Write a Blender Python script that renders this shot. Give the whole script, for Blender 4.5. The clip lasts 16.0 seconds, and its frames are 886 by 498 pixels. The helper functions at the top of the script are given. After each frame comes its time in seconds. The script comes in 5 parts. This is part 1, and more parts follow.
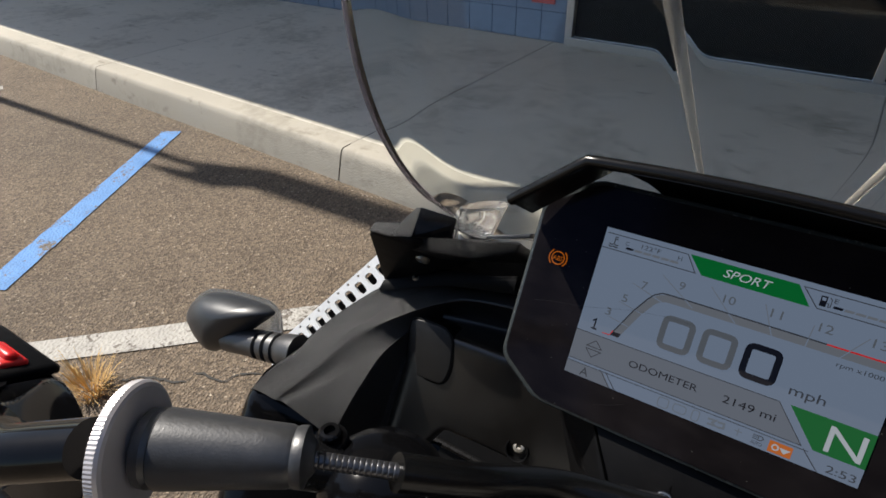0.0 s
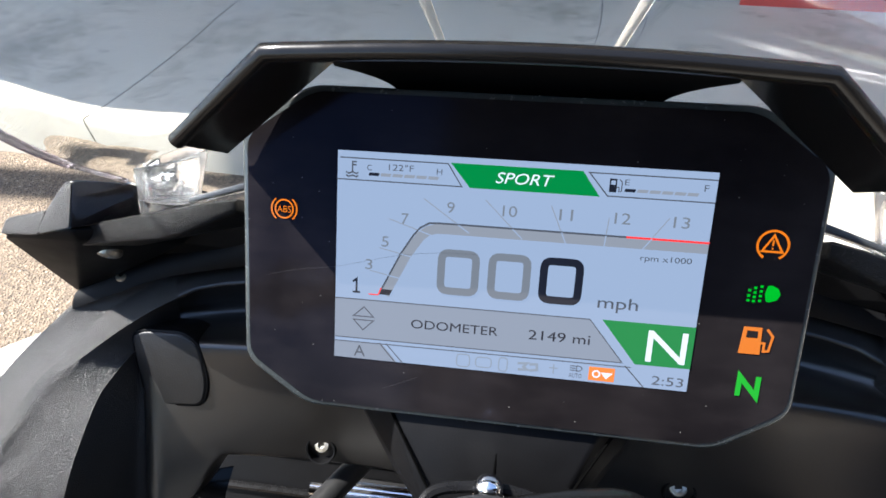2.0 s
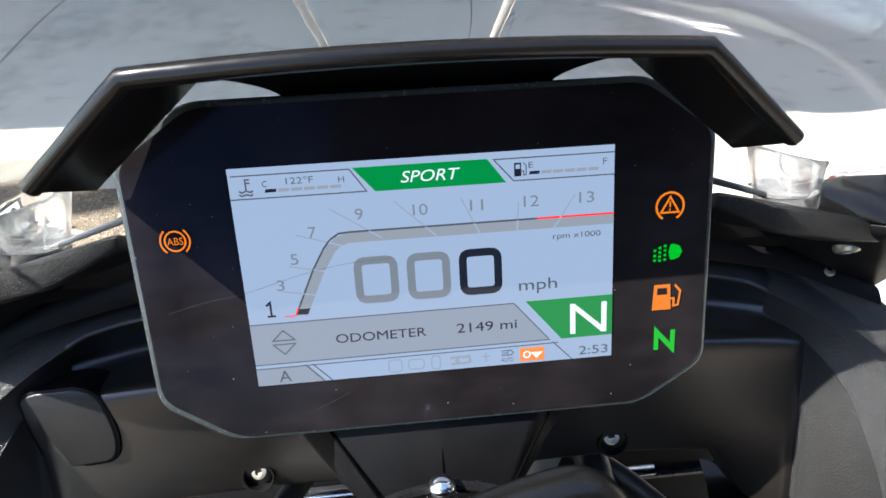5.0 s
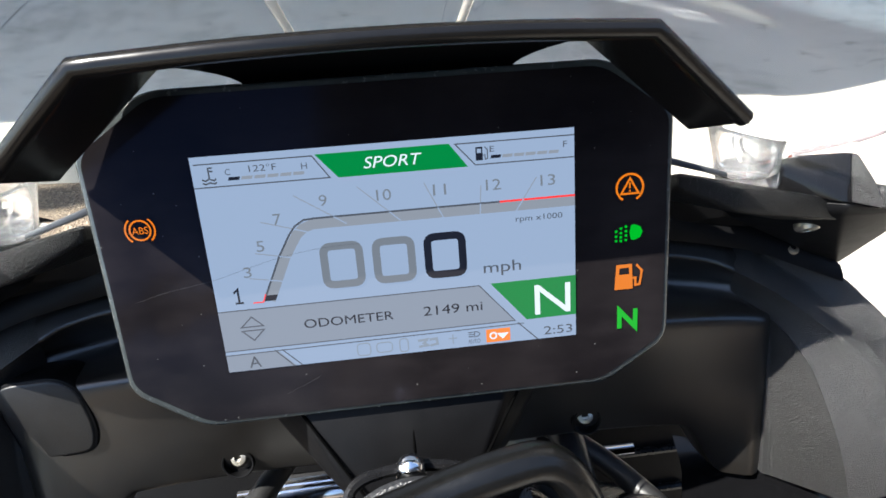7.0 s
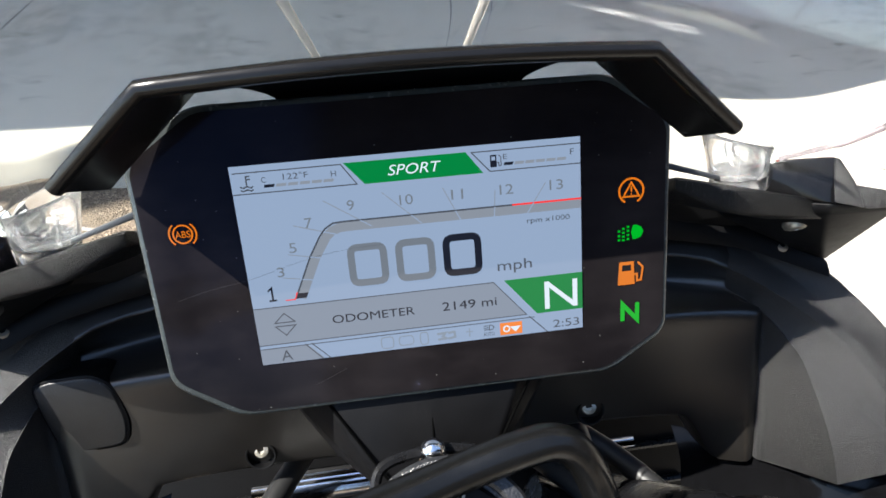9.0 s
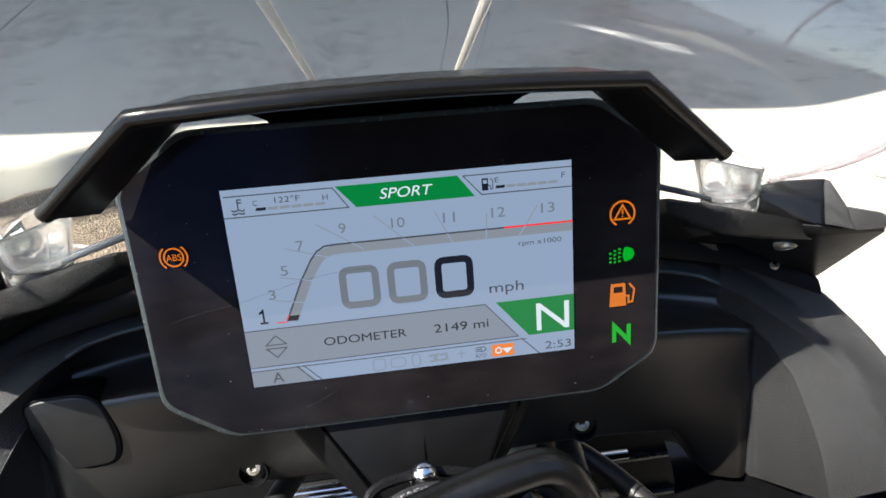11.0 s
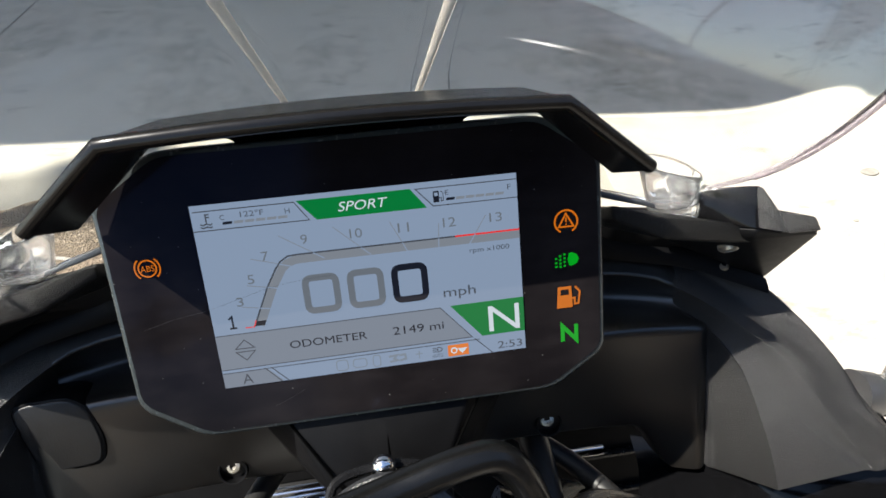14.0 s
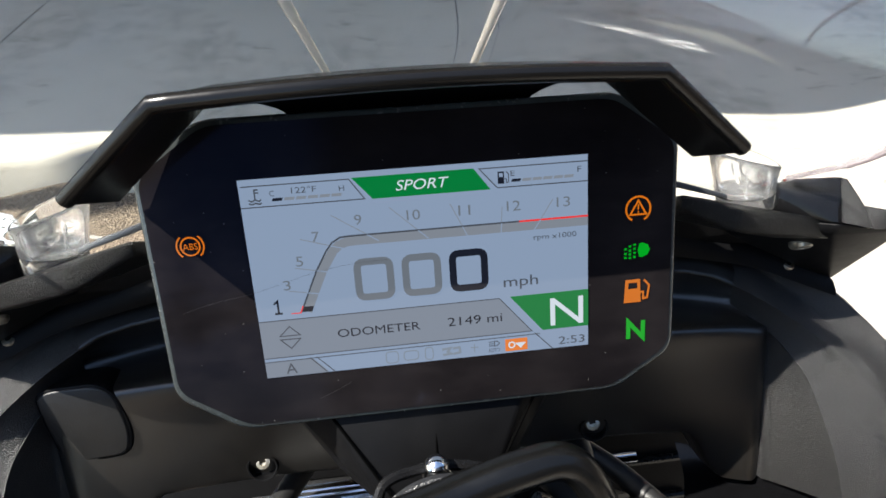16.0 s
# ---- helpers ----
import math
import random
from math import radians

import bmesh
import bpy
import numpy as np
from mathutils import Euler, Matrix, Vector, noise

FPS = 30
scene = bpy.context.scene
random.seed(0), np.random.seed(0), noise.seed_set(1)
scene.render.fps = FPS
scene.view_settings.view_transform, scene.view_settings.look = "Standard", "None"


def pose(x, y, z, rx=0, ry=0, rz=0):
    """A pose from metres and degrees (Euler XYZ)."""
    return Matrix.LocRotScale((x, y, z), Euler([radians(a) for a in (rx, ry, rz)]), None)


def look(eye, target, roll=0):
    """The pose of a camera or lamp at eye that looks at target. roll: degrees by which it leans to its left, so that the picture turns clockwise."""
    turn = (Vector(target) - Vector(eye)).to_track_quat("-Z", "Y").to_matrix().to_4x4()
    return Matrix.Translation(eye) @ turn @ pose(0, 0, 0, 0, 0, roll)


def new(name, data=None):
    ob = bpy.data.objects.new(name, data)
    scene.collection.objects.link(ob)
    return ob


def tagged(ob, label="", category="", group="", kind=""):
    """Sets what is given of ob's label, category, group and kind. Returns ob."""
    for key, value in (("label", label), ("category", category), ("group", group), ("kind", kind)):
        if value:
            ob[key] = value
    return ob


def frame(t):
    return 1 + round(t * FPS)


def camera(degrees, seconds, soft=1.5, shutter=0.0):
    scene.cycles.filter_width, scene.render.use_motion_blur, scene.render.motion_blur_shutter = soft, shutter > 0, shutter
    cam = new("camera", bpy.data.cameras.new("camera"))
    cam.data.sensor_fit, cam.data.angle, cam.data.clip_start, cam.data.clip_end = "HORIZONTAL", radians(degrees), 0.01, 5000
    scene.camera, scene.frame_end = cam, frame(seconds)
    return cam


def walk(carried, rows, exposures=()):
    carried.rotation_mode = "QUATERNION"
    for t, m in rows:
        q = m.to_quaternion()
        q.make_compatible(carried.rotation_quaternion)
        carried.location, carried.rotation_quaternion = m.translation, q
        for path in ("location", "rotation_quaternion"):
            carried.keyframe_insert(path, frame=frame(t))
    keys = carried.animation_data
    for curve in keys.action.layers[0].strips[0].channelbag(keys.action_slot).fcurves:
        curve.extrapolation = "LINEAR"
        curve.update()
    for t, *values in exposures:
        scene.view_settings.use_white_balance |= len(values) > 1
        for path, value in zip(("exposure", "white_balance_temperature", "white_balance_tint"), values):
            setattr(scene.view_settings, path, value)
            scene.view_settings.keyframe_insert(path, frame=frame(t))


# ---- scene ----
cam = camera(77.5, 16.0, soft=1.6)
# Bike frame: x right, y through the instrument panel, z up along its face; the panel stands HEIGHT above the ground and is reclined.
HEIGHT, RECLINE, YAW = 1.08, -31.65, 4.66
TO_BIKE = pose(0, 0, HEIGHT, RECLINE, 0, 0)
TO_WORLD = pose(0, 0, 0, 0, 0, YAW) @ TO_BIKE
PATH = [
    (0, -0.0067, -0.2372, 0.0370, 82.03, -14.65, 28.76),
    (0.5, -0.0047, -0.1742, 0.0368, 80.68, -11.02, 21.52),
    (1, -0.0074, -0.1609, 0.0399, 79.76, -7.86, 15.49),
    (1.5, -0.0042, -0.1582, 0.0371, 79.19, -5.28, 11.11),
    (2, -0.0030, -0.1606, 0.0376, 78.59, -3.20, 7.08),
    (2.5, -0.0030, -0.1595, 0.0399, 78.09, -1.46, 3.91),
    (3, -0.0054, -0.1573, 0.0400, 77.47, -0.04, 1.67),
    (3.5, -0.0069, -0.1565, 0.0417, 76.95, 1.19, -0.45),
    (4, -0.0082, -0.1551, 0.0440, 76.73, 2.25, -2.36),
    (6.5, -0.0001, -0.1544, 0.0443, 74.71, 3.83, -5.30),
    (7, 0.0012, -0.1577, 0.0433, 74.65, 4.11, -5.64),
    (7.5, 0.0032, -0.1628, 0.0453, 74.84, 4.41, -5.66),
    (8, 0.0043, -0.1696, 0.0481, 74.88, 4.48, -6.04),
    (8.5, 0.0051, -0.1724, 0.0495, 74.90, 4.42, -6.30),
    (9, -0.0071, -0.1707, 0.0465, 74.95, 4.50, -6.28),
    (11.3, -0.0040, -0.1706, 0.0540, 75.37, 4.33, -6.62),
    (11.5, 0.0000, -0.1738, 0.0568, 75.17, 4.44, -6.54),
    (12, 0.0065, -0.1805, 0.0576, 75.17, 4.50, -6.69),
    (12.5, 0.0082, -0.1882, 0.0542, 75.13, 4.62, -6.70),
    (13, 0.0115, -0.2002, 0.0497, 75.32, 4.76, -6.71),
    (13.5, 0.0107, -0.1980, 0.0513, 75.45, 4.89, -7.01),
    (14, 0.0084, -0.1840, 0.0561, 75.57, 5.07, -6.99),
    (14.5, 0.0011, -0.1771, 0.0494, 75.57, 4.94, -7.70),
    (15, 0.0002, -0.1742, 0.0570, 75.55, 4.77, -7.22),
    (15.5, -0.0051, -0.1714, 0.0521, 75.63, 4.35, -6.50),
    (16, -0.0082, -0.1701, 0.0488, 75.85, 3.78, -5.84),
]
EXPOSURE = [(0, 0.45, 6400, 10), (0.5, 1.1, 6200, 10), (1, 1.65, 5950, 10), (1.5, 2.1, 6000, 10), (4, 2.25, 6100, 8), (9, 1.92, 6200, 8), (11.5, 1.75, 6300, 8), (13.5, 1.5, 6400, 8), (14.5, 1.5, 6300, 8), (16, 1.6, 6300, 8)]
walk(cam, [(t, TO_WORLD @ pose(*p)) for t, *p in PATH], EXPOSURE)

# ---- light: clear afternoon sky, the sun half-way up along the kerb ----
SUN = Vector((-0.625, -0.05, 0.78)).normalized()
sky_world = bpy.data.worlds.new("sky")
scene.world = sky_world
sky_world.use_nodes = True
wn = sky_world.node_tree.nodes
sky = wn.new("ShaderNodeTexSky")
sky.sky_type, sky.sun_disc = "NISHITA", False
sky.sun_elevation = math.asin(SUN.z)
sky.sun_rotation = math.atan2(SUN.x, SUN.y)
sky_world.node_tree.links.new(sky.outputs[0], wn["Background"].inputs[0])
wn["Background"].inputs[1].default_value = 0.10
sun = new("sun", bpy.data.lights.new("sun", "SUN"))
sun.data.energy, sun.data.angle, sun.data.color = 5.0, radians(0.45), (1.0, 0.93, 0.83)
sun.matrix_world = look(SUN * 20, (0, 0, 0))


# ---- materials ----
def shader(name):
    m = bpy.data.materials.new(name)
    m.use_nodes = True
    nt = m.node_tree
    return m, nt, nt.nodes["Principled BSDF"]


def ramp(nt, source, stops):
    r = nt.nodes.new("ShaderNodeValToRGB")
    while len(r.color_ramp.elements) < len(stops):
        r.color_ramp.elements.new(0.5)
    for e, (p, c) in zip(r.color_ramp.elements, stops):
        e.position = p
        e.color = (*c, 1) if len(c) == 3 else c
    nt.links.new(source, r.inputs[0])
    return r.outputs[0]


def coords(nt, scale=(1, 1, 1)):
    tc, mp = nt.nodes.new("ShaderNodeTexCoord"), nt.nodes.new("ShaderNodeMapping")
    mp.inputs["Scale"].default_value = scale
    nt.links.new(tc.outputs["Object"], mp.inputs[0])
    return mp.outputs[0]


def noise_tex(nt, vec, scale, detail=4, rough=0.55):
    n = nt.nodes.new("ShaderNodeTexNoise")
    n.inputs["Scale"].default_value, n.inputs["Detail"].default_value, n.inputs["Roughness"].default_value = scale, detail, rough
    nt.links.new(vec, n.inputs["Vector"])
    return n.outputs["Fac"]


def voronoi(nt, vec, scale, feature="F1"):
    v = nt.nodes.new("ShaderNodeTexVoronoi")
    v.feature = feature
    v.inputs["Scale"].default_value = scale
    nt.links.new(vec, v.inputs["Vector"])
    return v


def mix(nt, fac, a, b, blend="MIX"):
    m = nt.nodes.new("ShaderNodeMix")
    m.data_type, m.blend_type = "RGBA", blend
    for sock, v in ((m.inputs[0], fac), (m.inputs[6], a), (m.inputs[7], b)):
        if hasattr(v, "links"):
            nt.links.new(v, sock)
        elif isinstance(v, (int, float)):
            sock.default_value = v
        else:
            sock.default_value = (*v, 1)
    return m.outputs[2]


def bump(nt, bsdf, height, strength, distance, normal=None):
    b = nt.nodes.new("ShaderNodeBump")
    b.inputs["Strength"].default_value, b.inputs["Distance"].default_value = strength, distance
    nt.links.new(height, b.inputs["Height"])
    if normal is not None:
        nt.links.new(normal, b.inputs["Normal"])
    nt.links.new(b.outputs[0], bsdf.inputs["Normal"])
    return b.outputs[0]


def surface(name, base, rough, metal=0.0, vary=0.15, scale=8.0, grain=0.0, grain_scale=900.0, spec=0.5):
    """A plain surface with stains at one scale and a fine grain at another."""
    m, nt, b = shader(name)
    v = coords(nt)
    n1, n2 = noise_tex(nt, v, scale, 5), noise_tex(nt, v, scale * 9, 3)
    lo, hi = [c * (1 - vary) for c in base], [min(1, c * (1 + vary)) for c in base]
    c = mix(nt, 0.35, ramp(nt, n1, [(0.3, lo), (0.7, hi)]), ramp(nt, n2, [(0.35, lo), (0.65, hi)]))
    nt.links.new(c, b.inputs["Base Color"])
    b.inputs["Metallic"].default_value = metal
    b.inputs["Specular IOR Level"].default_value = spec
    r = ramp(nt, n2, [(0.3, (max(0, rough - 0.03),) * 3), (0.7, (min(1, rough + 0.03),) * 3)])
    nt.links.new(r, b.inputs["Roughness"])
    if grain:
        bump(nt, b, noise_tex(nt, v, grain_scale, 2), grain, 0.0004)
    return m


SCREEN_LEVEL = 0.80


def glow(name, colour, strength):
    m, nt, b = shader(name)
    b.inputs["Base Color"].default_value = (0.010, 0.009, 0.009, 1)
    b.inputs["Roughness"].default_value = 0.6
    b.inputs["Specular IOR Level"].default_value = 0.08
    b.inputs["Emission Color"].default_value = (*colour, 1)
    b.inputs["Emission Strength"].default_value = strength * SCREEN_LEVEL
    return m


def asphalt_material():
    m, nt, b = shader("asphalt")
    v = coords(nt)
    vor = voronoi(nt, v, 138)
    big, mid, fine = noise_tex(nt, v, 0.8, 5), noise_tex(nt, v, 6, 5), noise_tex(nt, v, 160, 3)
    stone = ramp(nt, vor.outputs["Color"], [(0.0, (0.034, 0.026, 0.019)), (0.5, (0.130, 0.101, 0.073)), (0.85, (0.222, 0.177, 0.131)), (1.0, (0.46, 0.41, 0.34))])
    worn = ramp(nt, big, [(0.35, (1.08, 1.035, 0.965)), (0.68, (1.42, 1.345, 1.225))])
    c = mix(nt, 1.0, stone, worn, "MULTIPLY")
    c = mix(nt, 0.3, c, ramp(nt, mid, [(0.35, (0.085, 0.069, 0.054)), (0.65, (0.150, 0.124, 0.098))]))
    nt.links.new(c, b.inputs["Base Color"])
    b.inputs["Roughness"].default_value = 0.88
    h = mix(nt, 0.5, vor.outputs["Distance"], fine)
    bump(nt, b, h, 1.0, 0.012)
    return m


def concrete_material(name, base, stain, bump_strength=0.35):
    m, nt, b = shader(name)
    v = coords(nt)
    big, mid, fine = noise_tex(nt, v, 0.55, 6, 0.6), noise_tex(nt, v, 3.1, 6, 0.65), noise_tex(nt, v, 120, 3)
    spots = ramp(nt, mix(nt, 0.4, noise_tex(nt, v, 1.7, 3), noise_tex(nt, v, 13, 5, 0.7)), [(0.50, (1, 1, 1)), (0.60, (0.66, 0.655, 0.63)), (0.68, (0.45, 0.44, 0.42))])
    lo = [c * 0.8 for c in base]
    c = ramp(nt, big, [(0.3, lo), (0.55, base), (0.75, [min(1, x * 1.12) for x in base])])
    c = mix(nt, 0.4, c, ramp(nt, mid, [(0.3, lo), (0.7, base)]))
    c = mix(nt, stain, c, spots, "MULTIPLY")
    oi = nt.nodes.new("ShaderNodeObjectInfo")
    c = mix(nt, 0.35, c, ramp(nt, oi.outputs["Random"], [(0, lo), (1, base)]))
    specks = ramp(nt, voronoi(nt, v, 60).outputs["Distance"], [(0.04, (0.5, 0.48, 0.45)), (0.12, (1, 1, 1))])
    c = mix(nt, 0.5, c, specks, "MULTIPLY")
    scuffs = noise_tex(nt, coords(nt, (5, 11, 8)), 1.0, 7, 0.68)
    c = mix(nt, 0.75, c, ramp(nt, scuffs, [(0.59, (1, 1, 1)), (0.66, (0.70, 0.69, 0.67)), (0.72, (0.50, 0.49, 0.47))]), "MULTIPLY")
    nt.links.new(c, b.inputs["Base Color"])
    b.inputs["Roughness"].default_value = 0.8
    bump(nt, b, mix(nt, 0.5, mid, fine), bump_strength, 0.004)
    return m


def paint_on_asphalt(name, colour, worn):
    """Road paint, chipped where the stones have lost it."""
    m, nt, b = shader(name)
    v = coords(nt)
    vor = voronoi(nt, v, 95)
    chips = mix(nt, 0.55, noise_tex(nt, v, 70, 4, 0.7), noise_tex(nt, v, 9, 4))
    f = ramp(nt, chips, [(worn, (0, 0, 0)), (worn + 0.05, (1, 1, 1))])
    stone = ramp(nt, vor.outputs["Color"], [(0, (0.075, 0.06, 0.047)), (1, (0.15, 0.125, 0.1))])
    paint = ramp(nt, noise_tex(nt, v, 14, 4), [(0.3, [c * 0.8 for c in colour]), (0.7, colour)])
    nt.links.new(mix(nt, f, stone, paint), b.inputs["Base Color"])
    b.inputs["Roughness"].default_value = 0.7
    bump(nt, b, vor.outputs["Distance"], 0.7, 0.005)
    return m


def textured_plastic(name="grained_black_plastic", depth=1.0):
    """Black moulded plastic with a fine spark-eroded grain; its glitter is partly painted."""
    m, nt, b = shader(name)
    v = coords(nt)
    stain = noise_tex(nt, v, 14, 4)
    # pale flecks in the colour: dust, and sun glints painted in
    flecks = voronoi(nt, v, 1450)
    d = ramp(nt, flecks.outputs["Distance"], [(0.16, (1, 1, 1)), (0.30, (0, 0, 0))])
    pick = ramp(nt, flecks.outputs["Color"], [(0.45, (0, 0, 0)), (1.0, (0.9, 0.9, 0.9))])
    f = mix(nt, 1.0, d, pick, "MULTIPLY")
    c = mix(nt, f, ramp(nt, stain, [(0.3, [c * depth for c in (0.0055, 0.0055, 0.0060)]), (0.7, [c * depth for c in (0.0085, 0.0084, 0.0083)])]), (0.085, 0.084, 0.082))
    nt.links.new(c, b.inputs["Base Color"])
    nt.links.new(ramp(nt, stain, [(0.3, (0.30,) * 3), (0.7, (0.37,) * 3)]), b.inputs["Roughness"])
    b.inputs["Specular IOR Level"].default_value = 0.56 * depth
    g = mix(nt, 0.6, noise_tex(nt, v, 1500, 2), noise_tex(nt, v, 3200, 2))
    bump(nt, b, g, 1.0, 0.0008)
    return m


def clear_plastic(name, tint, ior):
    m, nt, b = shader(name)
    b.inputs["Base Color"].default_value = (*tint, 1)
    b.inputs["Transmission Weight"].default_value = 1.0
    b.inputs["Roughness"].default_value = 0.0
    b.inputs["IOR"].default_value = ior
    return m


def milky_lens():
    """Clear moulded lens plastic with fine ribs."""
    m, nt, b = shader("signal_lens")
    b.inputs["Base Color"].default_value = (0.86, 0.85, 0.82, 1)
    b.inputs["Transmission Weight"].default_value = 0.84
    b.inputs["Roughness"].default_value = 0.18
    b.inputs["IOR"].default_value = 1.4
    v = coords(nt)
    w = nt.nodes.new("ShaderNodeTexWave")
    w.inputs["Scale"].default_value = 160
    nt.links.new(v, w.inputs["Vector"])
    bump(nt, b, w.outputs["Fac"], 0.5, 0.0008)
    return m


def dusty_glass():
    """Black panel glass with fine dust, a few bright specks and wiping haze."""
    m, nt, b = shader("panel_glass")
    v = coords(nt)
    vor = voronoi(nt, v, 420)
    d = ramp(nt, vor.outputs["Distance"], [(0.11, (1, 1, 1)), (0.20, (0, 0, 0))])
    pick = ramp(nt, vor.outputs["Color"], [(0.74, (0, 0, 0)), (0.84, (1, 1, 1))])
    f = mix(nt, 1.0, d, pick, "MULTIPLY")
    haze = ramp(nt, noise_tex(nt, v, 22, 5), [(0.35, (0.0042, 0.0036, 0.0042)), (0.75, (0.0140, 0.0120, 0.0126))])
    streak = noise_tex(nt, coords(nt, (45, 1, 120)), 1.0, 4, 0.6)
    haze = mix(nt, 0.25, haze, ramp(nt, streak, [(0.45, (0.004, 0.0035, 0.004)), (0.75, (0.020, 0.017, 0.0175))]))
    nt.links.new(mix(nt, f, haze, (0.40, 0.39, 0.36)), b.inputs["Base Color"])
    b.inputs["Specular IOR Level"].default_value = 0.06
    b.inputs["Specular Tint"].default_value = (0.42, 0.55, 1.0, 1)
    nt.links.new(ramp(nt, noise_tex(nt, v, 30, 4), [(0.3, (0.08,) * 3), (0.7, (0.16,) * 3)]), b.inputs["Roughness"])
    return m


ASPHALT = asphalt_material()
KERB_CONCRETE = concrete_material("kerb_concrete", (0.44, 0.405, 0.335), 0.8, 1.0)
WALK_CONCRETE = concrete_material("walk_concrete", (0.65, 0.61, 0.51), 1.0)
BLUE_PAINT = paint_on_asphalt("blue_road_paint", (0.10, 0.26, 0.56), 0.415)
WHITE_PAINT = paint_on_asphalt("white_road_paint", (0.42, 0.40, 0.36), 0.435)
JOINT_DARK = surface("joint_dirt", (0.05, 0.047, 0.042), 0.9)
JOINT_GREY = surface("joint_mortar", (0.27, 0.255, 0.22), 0.9, vary=0.35, scale=14)
SIGNAL_BLACK = surface("signal_shell_plastic", (0.028, 0.030, 0.033), 0.36, spec=0.5, vary=0.1, scale=30, grain=0.1)
BOOT_RUBBER = surface("boot_rubber", (0.024, 0.024, 0.025), 0.42, spec=1.0, vary=0.3, scale=60, grain=0.14, grain_scale=1400)
WALL_PAINT = surface("blue_grey_wall_paint", (0.20, 0.25, 0.33), 0.7, vary=0.12, scale=3, grain=0.3, grain_scale=200)
RED_PAINT = surface("red_sign_paint", (0.62, 0.06, 0.035), 0.5, vary=0.08)
SOFFIT_PAINT = surface("soffit_paint", (0.78, 0.77, 0.74), 0.8)
GALVANISED = surface("bright_galvanised", (0.80, 0.80, 0.79), 0.42, metal=0.25, vary=0.08, scale=40)
ALUMINIUM = surface("brushed_aluminium", (0.66, 0.65, 0.65), 0.36, metal=1.0, vary=0.06, scale=30)
STORE_GLASS = surface("dark_store_glass", (0.008, 0.010, 0.011), 0.05, vary=0.2)
GRAINED = textured_plastic()
DARK_GRAINED = textured_plastic("dark_grained_plastic", 0.36)
MATT_BLACK = surface("matt_black_plastic", (0.0036, 0.0036, 0.0040), 0.5, vary=0.2, scale=20, spec=0.10, grain=0.12, grain_scale=1500)
PANEL_BLACK = surface("inner_panel_plastic", (0.0088, 0.0078, 0.0068), 0.36, spec=0.78, vary=0.18, scale=12, grain=0.12, grain_scale=1600)
VISOR_BLACK = surface("visor_black", (0.006, 0.0055, 0.005), 0.22, spec=0.3, vary=0.1, scale=25)
GLOSS_BLACK = surface("gloss_black_plastic", (0.003, 0.003, 0.0034), 0.13, spec=0.20, vary=0.2, scale=20)
SATIN_BLACK = surface("satin_black_paint", (0.005, 0.005, 0.0055), 0.28, spec=0.22, vary=0.2, scale=25, grain=0.08)
RUBBER = surface("black_rubber", (0.012, 0.012, 0.0122), 0.42, spec=0.40, vary=0.25, scale=40, grain=0.25, grain_scale=1200)
SHEATH = surface("cable_sheath_vinyl", (0.004, 0.004, 0.004), 0.24, spec=0.30, vary=0.3, scale=60, grain=0.1, grain_scale=1400)
WOUND_STEEL = surface("wound_steel", (0.10, 0.10, 0.105), 0.30, metal=0.8, vary=0.2, scale=200)
CHROME = surface("polished_steel", (0.72, 0.72, 0.73), 0.14, metal=1.0, vary=0.05, scale=60)
STEEL = surface("dull_steel", (0.36, 0.33, 0.27), 0.34, metal=0.8, vary=0.15, scale=120)
RED_PLASTIC = surface("red_switch_plastic", (0.55, 0.02, 0.02), 0.3)
BLOCKER_BROWN = surface("sky_blocker_brown", (0.034, 0.029, 0.027), 0.85, vary=0.2, scale=1.5)
RAMP_CONCRETE = concrete_material("ramp_concrete", (0.43, 0.40, 0.35), 0.45)
CASTER_GREY = surface("caster_grey", (0.25, 0.25, 0.24), 0.9)
TANK_PAINT = surface("black_tank_paint", (0.006, 0.006, 0.007), 0.12, vary=0.1)
TYRE = surface("tyre_rubber", (0.02, 0.02, 0.02), 0.8, vary=0.2, scale=20, grain=0.3)
STRAW = surface("dry_straw", (0.62, 0.40, 0.15), 0.8, vary=0.35, scale=40)
SCREEN_CLEAR = clear_plastic("windscreen_plastic", (0.955, 0.978, 0.966), 1.49)
SCREEN_CLEAR.node_tree.nodes["Principled BSDF"].inputs["Specular IOR Level"].default_value = 0.12
POST_CLEAR = clear_plastic("clear_post_plastic", (0.985, 0.985, 0.99), 1.34)
POST_CLEAR.node_tree.nodes["Principled BSDF"].inputs["Transmission Weight"].default_value = 0.972
EDGE_CLEAR = clear_plastic("screen_edge_plastic", (0.28, 0.25, 0.265), 1.3)
EDGE_CLEAR.node_tree.nodes["Principled BSDF"].inputs["Roughness"].default_value = 0.12
EDGE_CLEAR.node_tree.nodes["Principled BSDF"].inputs["Transmission Weight"].default_value = 0.6
LENS_CLEAR = milky_lens()
CREASE_CLEAR = clear_plastic("crease_plastic", (0.74, 0.70, 0.63), 1.22)
CREASE_CLEAR.node_tree.nodes["Principled BSDF"].inputs["Specular IOR Level"].default_value = 0.2
CREASE_CLEAR.node_tree.nodes["Principled BSDF"].inputs["Roughness"].default_value = 0.2
CREASE_CLEAR.node_tree.nodes["Principled BSDF"].inputs["Transmission Weight"].default_value = 0.86
ADJUSTER_METAL = surface("anodised_aluminium", (0.56, 0.53, 0.53), 0.42, metal=0.45, vary=0.05, scale=60)
PALE_MARK = surface("pale_mark_paint", (0.55, 0.52, 0.46), 0.6, vary=0.2, scale=300)
KEY_METAL = surface("worn_key_steel", (0.34, 0.33, 0.31), 0.45, metal=0.5, vary=0.2, scale=200)
